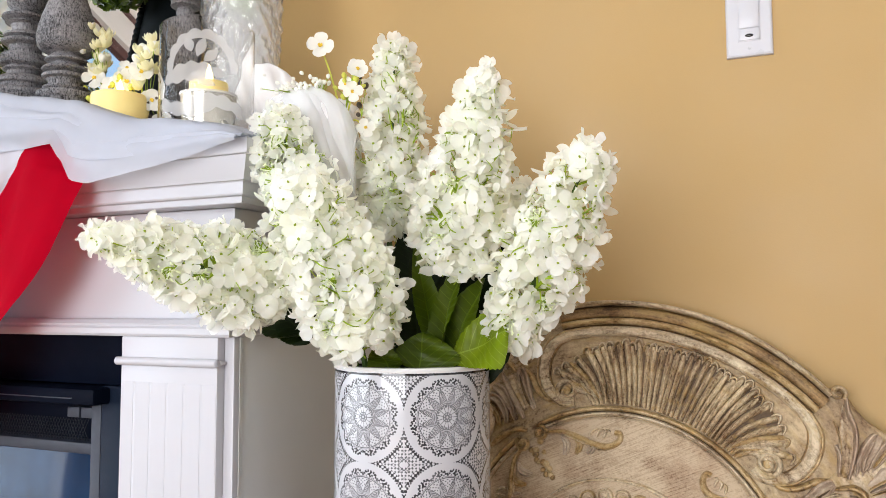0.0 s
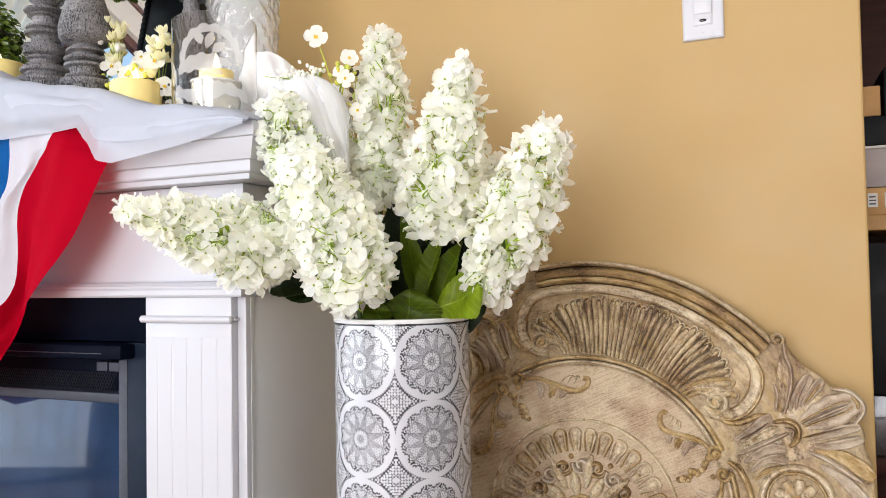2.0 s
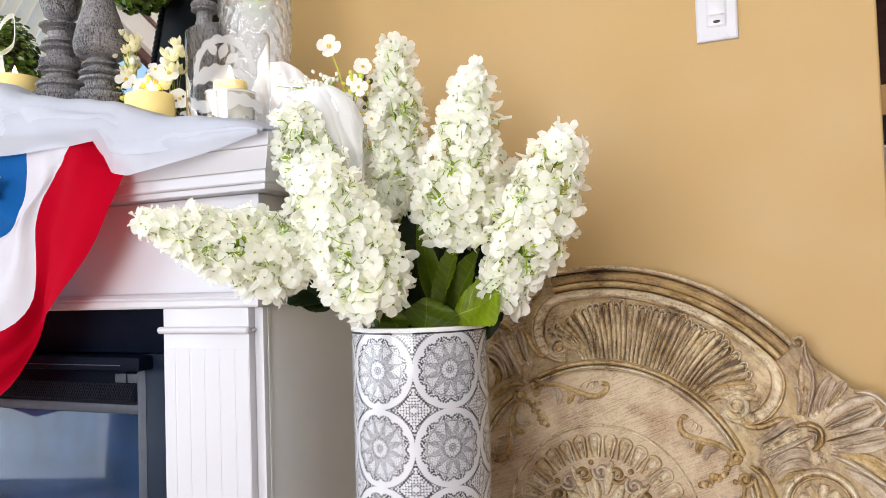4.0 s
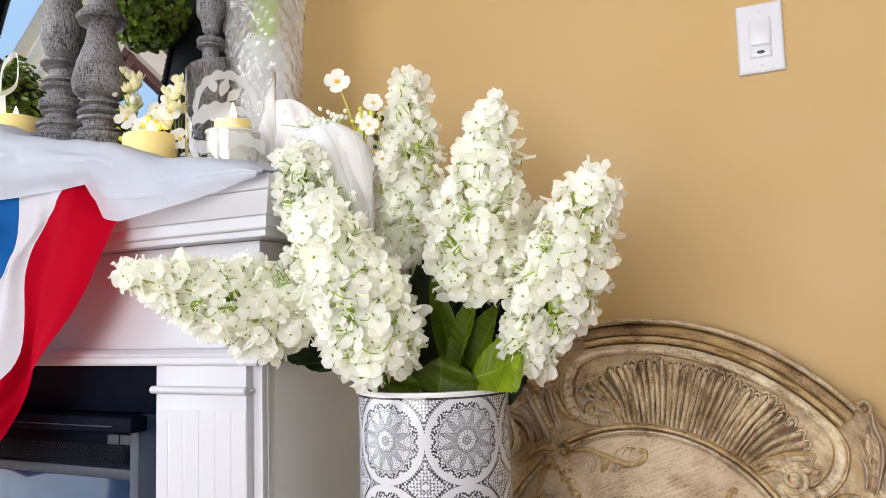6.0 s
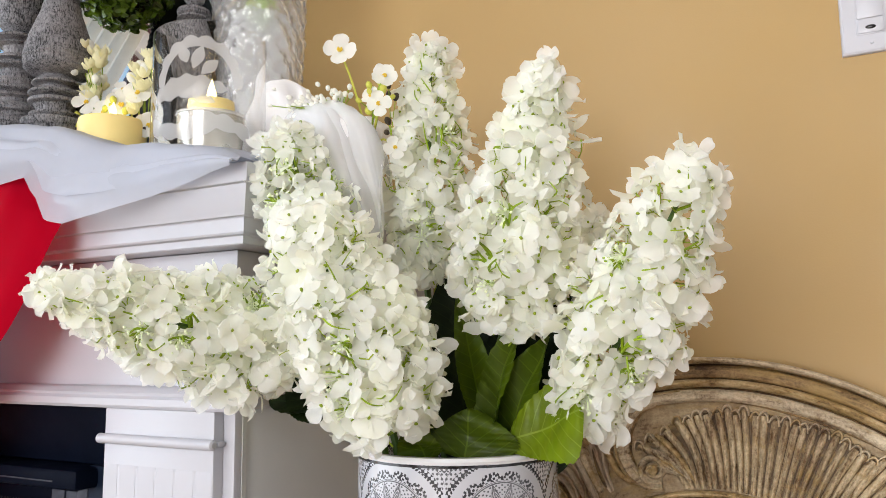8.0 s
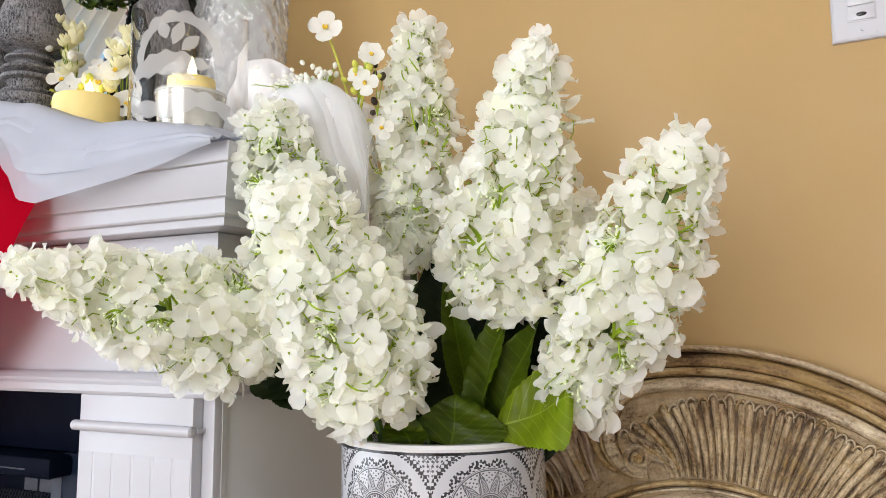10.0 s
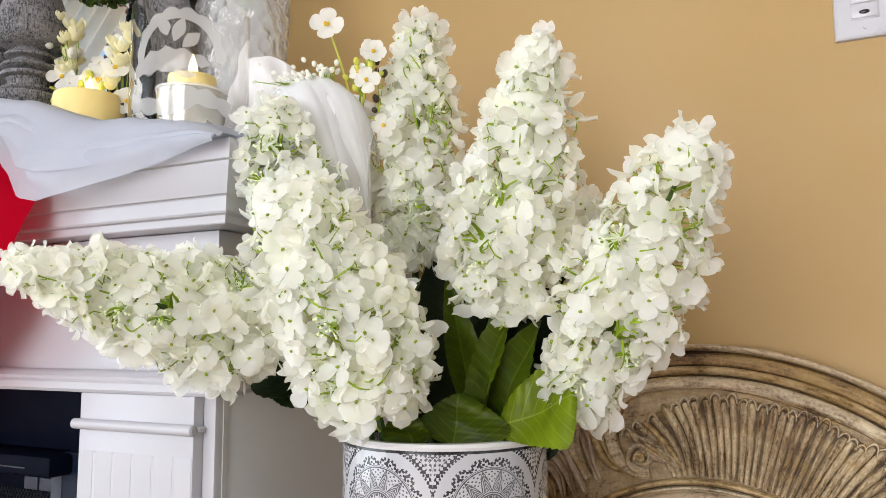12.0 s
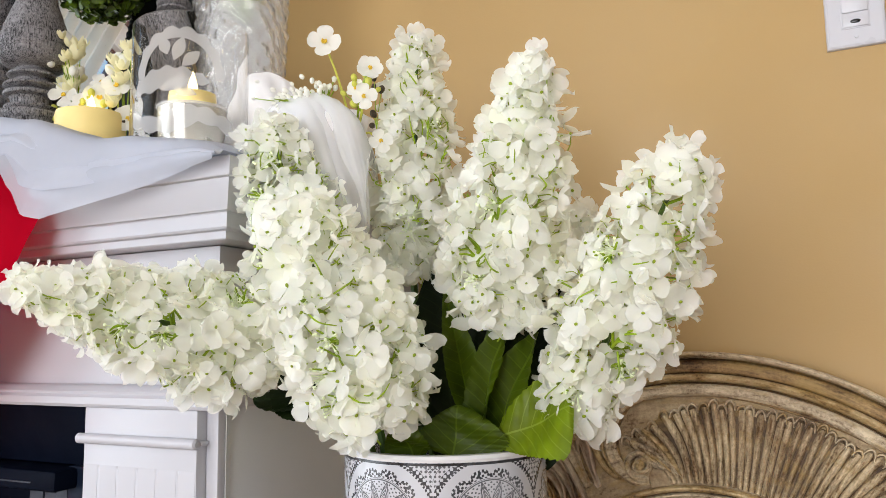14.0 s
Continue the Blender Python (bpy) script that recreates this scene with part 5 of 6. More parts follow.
def bezier_path(points, n=40):
    full = smooth_profile(points, 8)
    return [full[round(i * (len(full) - 1) / n)] for i in range(n + 1)]


def bunting():
    """A half-round flag fan: red outside, white, blue inside with white stars; mirrored about its middle."""
    mid = -1.36
    o = Vector((mid, 0.76, 1.02))
    b = thing("bunting", o, "red, white and blue fan bunting with white stars on the mantel", "bunting")
    outer = bezier_path([(-0.9, 1.036), (-0.892, 1.0), (-0.88, 0.978), (-0.892, 0.942), (-0.927, 0.868), (-0.968, 0.811), (-1.03, 0.745), (-1.1, 0.675), (-1.2, 0.605), (mid, 0.57)])
    inner = bezier_path([(-0.985, 1.036), (-0.993, 1.022), (-1.01, 1.003), (-1.042, 0.98), (-1.061, 0.952), (-1.069, 0.905), (-1.07, 0.832), (-1.077, 0.766), (-1.135, 0.725), (mid, 0.68)])
    blue = bezier_path([(-1.099, 1.034), (-1.1, 1.0), (-1.103, 0.96), (-1.105, 0.93), (-1.108, 0.905), (-1.13, 0.892), (-1.165, 0.88), (-1.22, 0.86), (-1.28, 0.848), (mid, 0.845)])
    centre = [Vector((mid + 0.02 * (1 - i / 40), 1.034 - 0.02 * i / 40)) for i in range(41)]

    def y_at(x, z, t, u):
        wave = 0.006 * math.sin(t * 17 + u * 2) + 0.005 * math.sin(t * 9 + u * 5) + 0.004 * math.sin(u * 7 + t * 3) + 0.003 * math.sin(u * 15 + t * 6) + 0.012 * math.sin(u * 3.4 + t * 7.5 + 0.6)
        return 0.7665 + wave * (0.3 + t) - 0.012 * min(1, max(0, 1.0 - z) * 9)

    def band(name, a, c, material, off, label):
        for s in (1, -1):
            bm = bmesh.new()
            rows = []
            for i in range(41):
                row = []
                for k in range(13):
                    u = k / 12
                    p = Vector(a[i]) * (1 - u) + Vector(c[i]) * u
                    x = p.x if s > 0 else 2 * mid - p.x
                    row.append((x - o.x, y_at(p.x, p.y, i / 40, u + off) - o.y, p.y - o.z))
                rows.append(row)
            grid(bm, rows)
            part(name, bm, material, b, label, angle=180)

    band("red_band", outer, inner, M_RED, 0.0, "red satin band")
    band("white_band", inner, blue, M_BUNT, 1.0, "white band")
    band("blue_field", blue, centre, M_BLUE, 2.0, "blue field")
    for cx, cz, rot in ((-1.163, 0.972, 8), (-1.275, 0.955, -5), (2 * mid + 1.176, 0.972, -8)):
        bm = bmesh.new()
        pts = [(cx + (0.034 if k % 2 == 0 else 0.0135) * math.cos(radians(90 + rot + 36 * k)) - o.x, 0.744 - o.y, cz + (0.034 if k % 2 == 0 else 0.0135) * math.sin(radians(90 + rot + 36 * k)) - o.z) for k in range(10)]
        face = bm.faces.new([bm.verts.new(p) for p in pts])
        ext = bmesh.ops.extrude_face_region(bm, geom=[face])
        bmesh.ops.translate(bm, vec=(0, 0.0012, 0), verts=[v for v in ext["geom"] if isinstance(v, bmesh.types.BMVert)])
        part("star", bm, M_BUNT, b, "white star")


bunting()


def holder(at, profile, label):
    h = thing("candle_holder", at, label, "candle holder", "turned candle holders")
    fine = []
    dense = smooth_profile([(r, z) for r, z in profile], 6)
    for p in dense:
        tool = 0.00035 * math.sin(p[1] * 1400) + 0.0005 * noise.noise(Vector((0, 0, p[1] * 330)))
        near = [r for r, z in dense if abs(z - p[1]) < 0.011]
        crisp = 1.5 * (p[0] - sum(near) / len(near)) if p[1] < 0.4 else 0
        fine.append((max(p[0] + tool + crisp, 0.004), p[1]))
    part("turned_post", lathe(bmesh.new(), fine, 44, wobble=lambda a, z: 1 + 0.008 * noise.noise(Vector((math.cos(a) * 9, math.sin(a) * 9, z * 14)))), M_GREYWOOD, h, angle=40)
    top = profile[-1][1]
    part("cup", lathe(bmesh.new(), [(0.015, top - 0.004), (0.034, top + 0.006), (0.044, top + 0.014), (0.046, top + 0.02), (0.042, top + 0.021), (0.01, top + 0.016)], 40), M_GREYWOOD, h)
    return h


# outlines of the turned posts: radius, height
PROF_B = [(0.044, 0.0), (0.045, 0.03), (0.043, 0.05), (0.036, 0.056), (0.034, 0.075), (0.038, 0.085), (0.0395, 0.105), (0.0385, 0.1155), (0.033, 0.119), (0.0335, 0.125), (0.0295, 0.128), (0.03, 0.137), (0.0325, 0.14), (0.033, 0.1445), (0.029, 0.148), (0.0322, 0.152), (0.031, 0.157), (0.0255, 0.161), (0.026, 0.165), (0.0295, 0.168), (0.0285, 0.172), (0.0268, 0.178), (0.0343, 0.1838), (0.0428, 0.1965), (0.044, 0.2098), (0.041, 0.2275), (0.0325, 0.2526), (0.0245, 0.28), (0.0245, 0.293), (0.0285, 0.301), (0.0335, 0.3055), (0.031, 0.309), (0.0355, 0.3125), (0.0355, 0.319), (0.0315, 0.324), (0.031, 0.3288), (0.0255, 0.3354), (0.024, 0.36), (0.03, 0.40), (0.03, 0.44), (0.024, 0.47)]
PROF_A = [(0.05, 0.0), (0.051, 0.04), (0.048, 0.07), (0.042, 0.08), (0.042, 0.1), (0.046, 0.11), (0.0457, 0.137), (0.04, 0.144), (0.039, 0.15), (0.0405, 0.155), (0.0359, 0.1641), (0.031, 0.168), (0.0304, 0.1742), (0.033, 0.178), (0.0315, 0.1818), (0.0359, 0.187), (0.0355, 0.193), (0.0335, 0.2019), (0.0275, 0.206), (0.0272, 0.2112), (0.0283, 0.2189), (0.0327, 0.223), (0.0327, 0.228), (0.029, 0.2315), (0.0316, 0.2345), (0.0305, 0.239), (0.0258, 0.2437), (0.0261, 0.2541), (0.03, 0.2575), (0.0275, 0.261), (0.0317, 0.265), (0.0317, 0.2695), (0.0251, 0.2746), (0.0251, 0.2819), (0.034, 0.304), (0.0373, 0.3275), (0.0374, 0.3521), (0.0319, 0.3785), (0.026, 0.41), (0.0255, 0.42), (0.033, 0.43), (0.031, 0.442), (0.025, 0.45), (0.03, 0.48), (0.03, 0.52), (0.024, 0.56)]
PROF_C = [(0.036, 0.0), (0.037, 0.03), (0.034, 0.05), (0.026, 0.06), (0.028, 0.09), (0.024, 0.11), (0.021, 0.13), (0.027, 0.16), (0.029, 0.185), (0.027, 0.21), (0.018, 0.24), (0.0147, 0.2627), (0.0158, 0.2684), (0.0158, 0.2744), (0.0204, 0.278), (0.0195, 0.282), (0.0206, 0.286), (0.0192, 0.2926), (0.0128, 0.297), (0.013, 0.305), (0.017, 0.3222), (0.0227, 0.3385), (0.0235, 0.3568), (0.021, 0.38), (0.014, 0.42), (0.014, 0.44), (0.02, 0.45), (0.019, 0.465), (0.014, 0.48), (0.018, 0.52), (0.018, 0.56), (0.016, 0.6)]
holder((-1.011, 0.847, SHELF), PROF_B, "weathered grey turned wooden candle holder with a bulbous middle")
holder((-1.143, 0.875, SHELF), PROF_A, "tall weathered grey turned wooden candle holder with stacked rings")
holder((-0.88, 0.962, SHELF), PROF_C, "slim weathered grey turned wooden candle holder behind the glass")


def candle(at, r, h, label):
    c = thing("pillar_candle", at, label, "candle", "candles")
    part("wax", lathe(bmesh.new(), [(r * 0.96, 0.0), (r, 0.004), (r, h - 0.006), (r * 0.97, h - 0.001), (r * 0.9, h), (r * 0.8, h - 0.005), (r * 0.3, h - 0.009), (0.0, h - 0.009)], 48), M_WAX, c)
    bm = bmesh.new()
    lathe(bm, [(0.0, h - 0.01), (0.0045, h - 0.004), (0.006, h + 0.004), (0.0045, h + 0.013), (0.0015, h + 0.022), (0.0, h + 0.026)], 14)
    part("flame", bm, M_FLAME, c, "small glowing plastic flame")
    return c


candle((-0.899, 0.848, SHELF), 0.0415, 0.102, "cream pillar candle with a glowing flame standing in the voile")
candle((-1.27, 0.875, SHELF), 0.05, 0.188, "cream pillar candle with a glowing flame on the mantel")
candle((-0.742, 0.862, SHELF + 0.083), 0.027, 0.02, "cream pillar candle with a glowing flame inside a glass jar")


def jar():
    o = (-0.745, 0.862, SHELF + 0.006)
    j = thing("glass_jar", o, "clear glass candle jar with a frosted etched wreath", "jar")
    R, H = 0.0668, 0.178
    t = 0.003
    part("glass", lathe(bmesh.new(), [(0.0, 0.0), (R - 0.004, 0.0), (R, 0.004), (R, H - 0.002), (R - t / 2, H), (R - t, H - 0.002), (R - t, 0.007), (R - 0.008, 0.005), (0.0, 0.005)], 72, caps=False), M_GLASS, j).visible_shadow = False

    # etching: a scalloped wreath, a ribbon band and small leaves on the outside of the glass
    def on(a, z, out=0.0006):
        return ((R + out) * math.cos(a), (R + out) * math.sin(a), z)

    a0 = radians(-57)
    bm = bmesh.new()
    n = 60
    rows = []
    for i in range(n + 1):
        p = math.pi * 1.0 * i / n
        sc = 0.004 * abs(math.sin(p * 8))
        r0, r1 = 0.0405, 0.0495 + sc
        rows.append([on(a0 + r * math.cos(p) / R, 0.1 + r * math.sin(p) * 1.1) for r in (r0, (r0 + r1) / 2, r1)])
    grid(bm, rows)
    part("etched_wreath", bm, M_FROST, j, "frosted scalloped wreath")
    bm = bmesh.new()
    rows = []
    for i in range(n + 1):
        q = i / n * 2 - 1
        w = 0.006 + 0.004 * abs(math.sin(q * 9)) + 0.005 * math.exp(-(q / 0.3) ** 2)
        zc = 0.052 + 0.006 * math.sin(q * 4)
        rows.append([on(a0 + q * 0.062 / R, zc + w * k) for k in (-1, 0, 1)])
    grid(bm, rows)
    part("etched_ribbon", bm, M_FROST, j, "frosted etched ribbon")
    bm = bmesh.new()
    rows = []
    for i in range(n + 1):
        q = i / n
        w = 0.0015 + 0.009 * math.sin(math.pi * q ** 0.7) ** 0.8 + 0.0015 * math.sin(q * 30)
        rows.append([on(a0 + (-0.055 + 0.09 * q) / R, 0.088 + 0.012 * math.sin(q * 2.4) + w * 1.2 * k, 0.0007) for k in (-1, 0, 1)])
    grid(bm, rows)
    part("etched_bow", bm, M_FROST, j, "frosted etched bow")
    for da, dz, ang, ln in ((-0.005, 0.118, 70, 0.03), (0.004, 0.112, 45, 0.026), (-0.012, 0.125, 110, 0.022), (-0.02, 0.085, 20, 0.034), (0.02, 0.08, 160, 0.03), (0.0, 0.083, 80, 0.024)):
        bm = bmesh.new()
        rows = []
        for i in range(9):
            s = i / 8
            w = 0.007 * math.sin(math.pi * s)
            cu, cz = da + ln * s * math.cos(radians(ang)), dz + ln * s * math.sin(radians(ang))
            nx, nz = -math.sin(radians(ang)), math.cos(radians(ang))
            rows.append([on(a0 + (cu + nx * w * k) / R, cz + nz * w * k, 0.0008) for k in (-1, 0, 1)])
        grid(bm, rows)
        part("etched_leaf", bm, M_FROST, j)


jar()


def pebbles():
    t = thing("glass_pebbles", (-0.745, 0.862, SHELF + 0.012), "smoky grey glass pebbles covering the foot of the jar", "pebbles")
    r = random.Random(8)
    shapes = []
    for k in range(4):
        bm = bmesh.new()
        bmesh.ops.create_icosphere(bm, subdivisions=1, radius=0.0085)
        for vv in bm.verts:
            vv.co *= r.uniform(0.75, 1.2)
        shapes.append(finish("pebble", bm, M_PEBBLE, True, 25))
    for k in range(70):
        a, q = r.uniform(0, 6.28), 0.054 * math.sqrt(r.random())
        ob = part("pebble", shapes[k % 4], None, t)
        ob.matrix_basis = pose(q * math.cos(a), q * math.sin(a), 0.006 + 0.018 * r.random(), r.uniform(0, 360), r.uniform(0, 360), 0)


pebbles()


def candle_body_standin():
    # added shape in place of the dim candle body behind the etching
    c = thing("candle_body_standin", (-0.742, 0.862, SHELF + 0.036), "mottled grey stand-in for the lower body of the jar candle", "candle cup")
    part("bowl", lathe(bmesh.new(), [(0.0, 0.0), (0.03, 0.0), (0.036, 0.004), (0.039, 0.03), (0.039, 0.047), (0.037, 0.0485), (0.03, 0.046), (0.0, 0.044)], 48, caps=False), M_CANDLE_BODY, c)
    part("lip", lathe(bmesh.new(), [(0.0375, 0.0455), (0.0402, 0.047), (0.0395, 0.05), (0.0372, 0.0495)], 48, caps=False), M_FROST, c, "pale lip of the stand-in")


candle_body_standin()


def crystal_vase():
    o = (-0.822, 1.035, SHELF)
    c = thing("crystal_vase", o, "tall cut crystal vase with rippled sides", "vase")
    prof = []
    H = 0.46
    for i in range(93):
        z = H * i / 92
        prof.append((0.052 + 0.022 * (i / 92) + 0.0012 * math.sin(i * 0.9), z))
    outer = [(0.0, 0.0)] + prof
    inner = [(r - 0.006, max(z, 0.02)) for r, z in reversed(prof)] + [(0.0, 0.02)]
    wob = lambda a, z: 1 + 0.06 * math.sin(a * 14) * math.sin(z * 175) + 0.02 * math.sin(a * 7 + z * 40)
    part("body", lathe(bmesh.new(), outer + inner, 112, wobble=wob, caps=False), M_CRYSTAL, c, angle=180).visible_shadow = False
    part("rim", lathe(bmesh.new(), [(prof[-1][0] - 0.0065, H + 0.0005), (prof[-1][0] - 0.003, H + 0.0045), (prof[-1][0] + 0.001, H + 0.0005)], 96, wobble=wob), M_CRYSTAL, c, "scalloped crystal rim").visible_shadow = False
    part("foot", lathe(bmesh.new(), [(0.0, 0.0205), (0.044, 0.0205), (0.046, 0.027), (0.0, 0.03)], 64, caps=False), M_CRYSTAL, c, "thick crystal foot").visible_shadow = False
    g = thing("flower_stems", (o[0], o[1], o[2] + 0.025), "bundle of thin green flower stems in the crystal vase", "stems")
    r = random.Random(5)
    for k in range(22):
        a, q = r.uniform(0, 6.28), r.uniform(0, 0.02)
        b2 = a + r.uniform(-0.4, 0.4)
        bm = tube(bmesh.new(), [Vector((q * math.cos(a), q * math.sin(a), 0.26)), Vector((q * 1.3 * math.cos(a), q * 1.3 * math.sin(a), 0.36)), Vector((q * 2.2 * math.cos(b2), q * 2.2 * math.sin(b2), 0.47))], 0.0016, 5)
        part("stem", bm, M_STEM, g)
    part("sponge", lathe(bmesh.new(), [(0.0, 0.008), (0.042, 0.008), (0.05, 0.25), (0.044, 0.27), (0.0, 0.275)], 24, caps=False), M_FILLER, g, "milky filler in the vase")


crystal_vase()


def mirror():
    o = (-1.425, 1.012, SHELF)
    m = thing("wall_mirror", o, "large mirror in a wide black frame leaning on the wall", "mirror", rot=(-13.2, 0, 0))
    half, H, fw = 0.34, 1.05, 0.125
    part("mirror_glass", boxed(-half, half, 0.0, 0.004, fw - 0.02, H - fw + 0.02), M_MIRROR, m, smooth=False)
    for nm, x0, x1, z0, z1 in (("frame_side", half, half + fw, 0, H), ("frame_side", -half - fw, -half, 0, H), ("frame_rail", -half, half, 0, fw), ("frame_rail", -half, half, H - fw, H)):
        part(nm, boxed(x0, x1, -0.02, 0.03, z0, z1, bevel=0.008), M_FRAME, m)
    # roped inner lip
    for x in (half - 0.004, -half + 0.004):
        bm = bmesh.new()
        rows = []
        for i in range(200):
            z = fw + (H - 2 * fw) * i / 199
            rows.append([(x + (0.0062 + 0.0016 * math.cos(2 * a - z * 520)) * math.cos(a), -0.018 + (0.0062 + 0.0016 * math.cos(2 * a - z * 520)) * math.sin(a), z) for a in (math.tau * k / 10 for k in range(10))])
        grid(bm, rows, closed_v=True)
        part("roped_lip", bm, M_FRAME, m, "roped black inner edge")


mirror()


def boxwood(name, at, rx, rz, count, seed, label, cord=0.0):
    t = thing(name, at, label, "boxwood ball")
    r = random.Random(seed)
    bm = bmesh.new()
    bmesh.ops.create_icosphere(bm, subdivisions=2, radius=1, matrix=Matrix.Diagonal((rx * 0.82, rx * 0.82, rz * 0.82, 1)))
    part("core", bm, M_TWIG, t)
    bm = bmesh.new()
    for k in range(count):
        d = Vector((r.gauss(0, 1), r.gauss(0, 1), r.gauss(0, 1))).normalized()
        p = Vector((d.x * rx, d.y * rx, d.z * rz)) * r.uniform(0.76, 1.08)
        nrm = (d + Vector((r.uniform(-0.8, 0.8), r.uniform(-0.8, 0.8), r.uniform(-0.4, 0.9)))).normalized()
        m = Matrix.Translation(p) @ frame_to(nrm, r.uniform(0, 6.28))
        ln, w = r.uniform(0.011, 0.018), r.uniform(0.0042, 0.0064)
        pts = [(-ln * 0.5, 0, 0), (-ln * 0.2, w, 0.0012), (ln * 0.25, w * 0.9, 0.0012), (ln * 0.5, 0, 0), (ln * 0.25, -w * 0.9, 0.0012), (-ln * 0.2, -w, 0.0012)]
        vs = [bm.verts.new(m @ Vector(q)) for q in pts]
        bm.faces.new((vs[0], vs[1], vs[2], vs[3]))
        bm.faces.new((vs[0], vs[3], vs[4], vs[5]))
    me = bpy.data.meshes.new("leaves")
    bm.to_mesh(me)
    bm.free()
    me.materials.append(M_BOXWOOD)
    ob = new("leaves", me)
    ob.parent = t
    tagged(ob, "many small glossy boxwood leaves", kind="stuff")
    if cord:
        part("cord", tube(bmesh.new(), [Vector((0, 0, rz * 0.6)), Vector((0, 0.01, rz + 0.1)), Vector((0, cord * 0.14, cord))], 0.0025, 6), M_TWIG, t)
    return t


boxwood("boxwood_ball", (-1.08, 1.0, 1.43), 0.077, 0.087, 2600, 4, "green boxwood ball hanging in front of the mirror", cord=0.5)
boxwood("boxwood_bush", (-1.39, 0.955, 1.185), 0.066, 0.17, 2600, 9, "green boxwood topiary standing on the mantel")


def white_ribbon():
    t = thing("ribbon", (-1.33, 0.885, 1.16), "white satin ribbon tied in loops beside a candle", "ribbon")
    for nm, pts in (("loop", [(0.0, 0.0, 0.1), (-0.03, -0.005, 0.15), (-0.07, 0.0, 0.165), (-0.05, 0.01, 0.12), (0.0, 0.0, 0.105)]), ("loop", [(0.0, 0.0, 0.1), (0.02, -0.01, 0.15), (0.045, 0.0, 0.17), (0.03, 0.01, 0.12), (0.0, 0.0, 0.1)]), ("tail", [(0.0, 0.0, 0.1), (0.02, -0.012, 0.07), (0.035, -0.016, 0.03), (0.04, -0.012, -0.02)])):
        bm = bmesh.new()
        rows = []
        for i, p in enumerate(smooth_profile(pts, 6)):
            side = Vector((0.25, -0.2, 0.1)) if nm == "loop" else Vector((0.9, 0.4, 0.1))
            side = side.normalized() * 0.009
            rows.append([Vector(p) - side, Vector(p) + Vector((0, -0.002, 0)), Vector(p) + side])
        grid(bm, rows)
        part(nm, bm, M_BLOSSOM, t)


white_ribbon()

def curtain():
    c = thing("curtain", (-3.1, 0.28, 0.03), "white gathered curtain hanging beside the tall window", "curtain")
    rows = []
    for i in range(61):
        u = i / 60
        rows.append([(0.03 * math.sin(u * 44) + 0.008 * math.sin(u * 13 + z), -0.22 + 0.44 * u, z) for z in (0.0, 1.0, 2.0, 3.03)])
    bm = bmesh.new()
    grid(bm, rows)
    part("panel", bm, M_BLOSSOM, c)
    part("rod", tube(bmesh.new(), [Vector((0, -2.7, 3.04)), Vector((0, -1.0, 3.04)), Vector((0, 0.62, 3.04))], 0.014, 10), M_WINFRAME, c, "dark brown curtain rod")


curtain()

# ---- blossom sprays ----
def blossom_mesh(size, seed, n=5):
    r = random.Random(seed)
    bm = bmesh.new()
    for k in range(n):
        petal(bm, math.tau * k / n + r.uniform(-0.08, 0.08), size * r.uniform(0.92, 1.08), size * 0.5, r.uniform(0.0, 0.25), r.uniform(0.0, 0.12), r.uniform(-0.1, 0.1))
    c = len(bm.faces)
    for k in range(7):
        a = math.tau * k / 7
        q = 0.12 * size if k else 0
        bmesh.ops.create_icosphere(bm, subdivisions=1, radius=size * 0.075, matrix=Matrix.Translation((q * math.cos(a), q * math.sin(a), size * 0.1)))
    bm.faces.ensure_lookup_table()
    for f in bm.faces[c:]:
        f.material_index = 1
    me = bpy.data.meshes.new("blossom")
    bm.to_mesh(me)
    bm.free()
    me.materials.append(M_BLOSSOM)
    me.materials.append(M_YOLK)
    me.polygons.foreach_set("use_smooth", [True] * len(me.polygons))
    return me


BLOSSOMS = [blossom_mesh(0.0165, s, 5 if s % 2 else 4) for s in range(4)]


BUDS = []
for material in (M_BLOSSOM, M_YGREEN, M_TWIG):
    bm = bmesh.new()
    bmesh.ops.create_icosphere(bm, subdivisions=2, radius=1, matrix=Matrix.Diagonal((1, 1, 1.35, 1)))
    for vv in bm.verts:
        vv.co.x *= 1 + 0.15 * math.sin(vv.co.z * 4)
    BUDS.append(finish("bud", bm, material))


bm = bmesh.new()
for k in range(5):
    petal(bm, math.tau * k / 5, 1.7, 0.75, 0.9 + 0.15 * (k % 3), 0.3, 0.1 * (k % 2))
BELL = finish("bell", bm, M_BELL)


def bud_cluster(parent, rel, n, spread, seed, kind, size=0.0042, foot=None):
    """Small buds on hair-thin stalks that branch from one point."""
    r = random.Random(seed)
    rel = Vector(rel)
    foot = Vector(foot) if foot else rel - Vector((0, -0.01, 0.025))
    for k in range(n):
        p = rel + Vector((r.gauss(0, 1) * spread[0], r.gauss(0, 1) * spread[1], r.gauss(0, 1) * spread[2]))
        ob = part("bud", BELL if kind == 0 and size > 0.004 and k % 4 else BUDS[kind], None, parent)
        d = (p - foot).normalized()
        ob.matrix_basis = Matrix.Translation(p) @ frame_to(d + Vector((r.uniform(-0.4, 0.4), r.uniform(-0.4, 0.4), 0)), 0) @ Matrix.Scale(size * r.uniform(0.75, 1.2), 4)
        if k % 3 == 0:
            part("bud_stalk", tube(bmesh.new(), [foot, (foot + p) / 2 + Vector((0, 0, 0.003)), p], 0.0006, 4), M_STEM, parent)


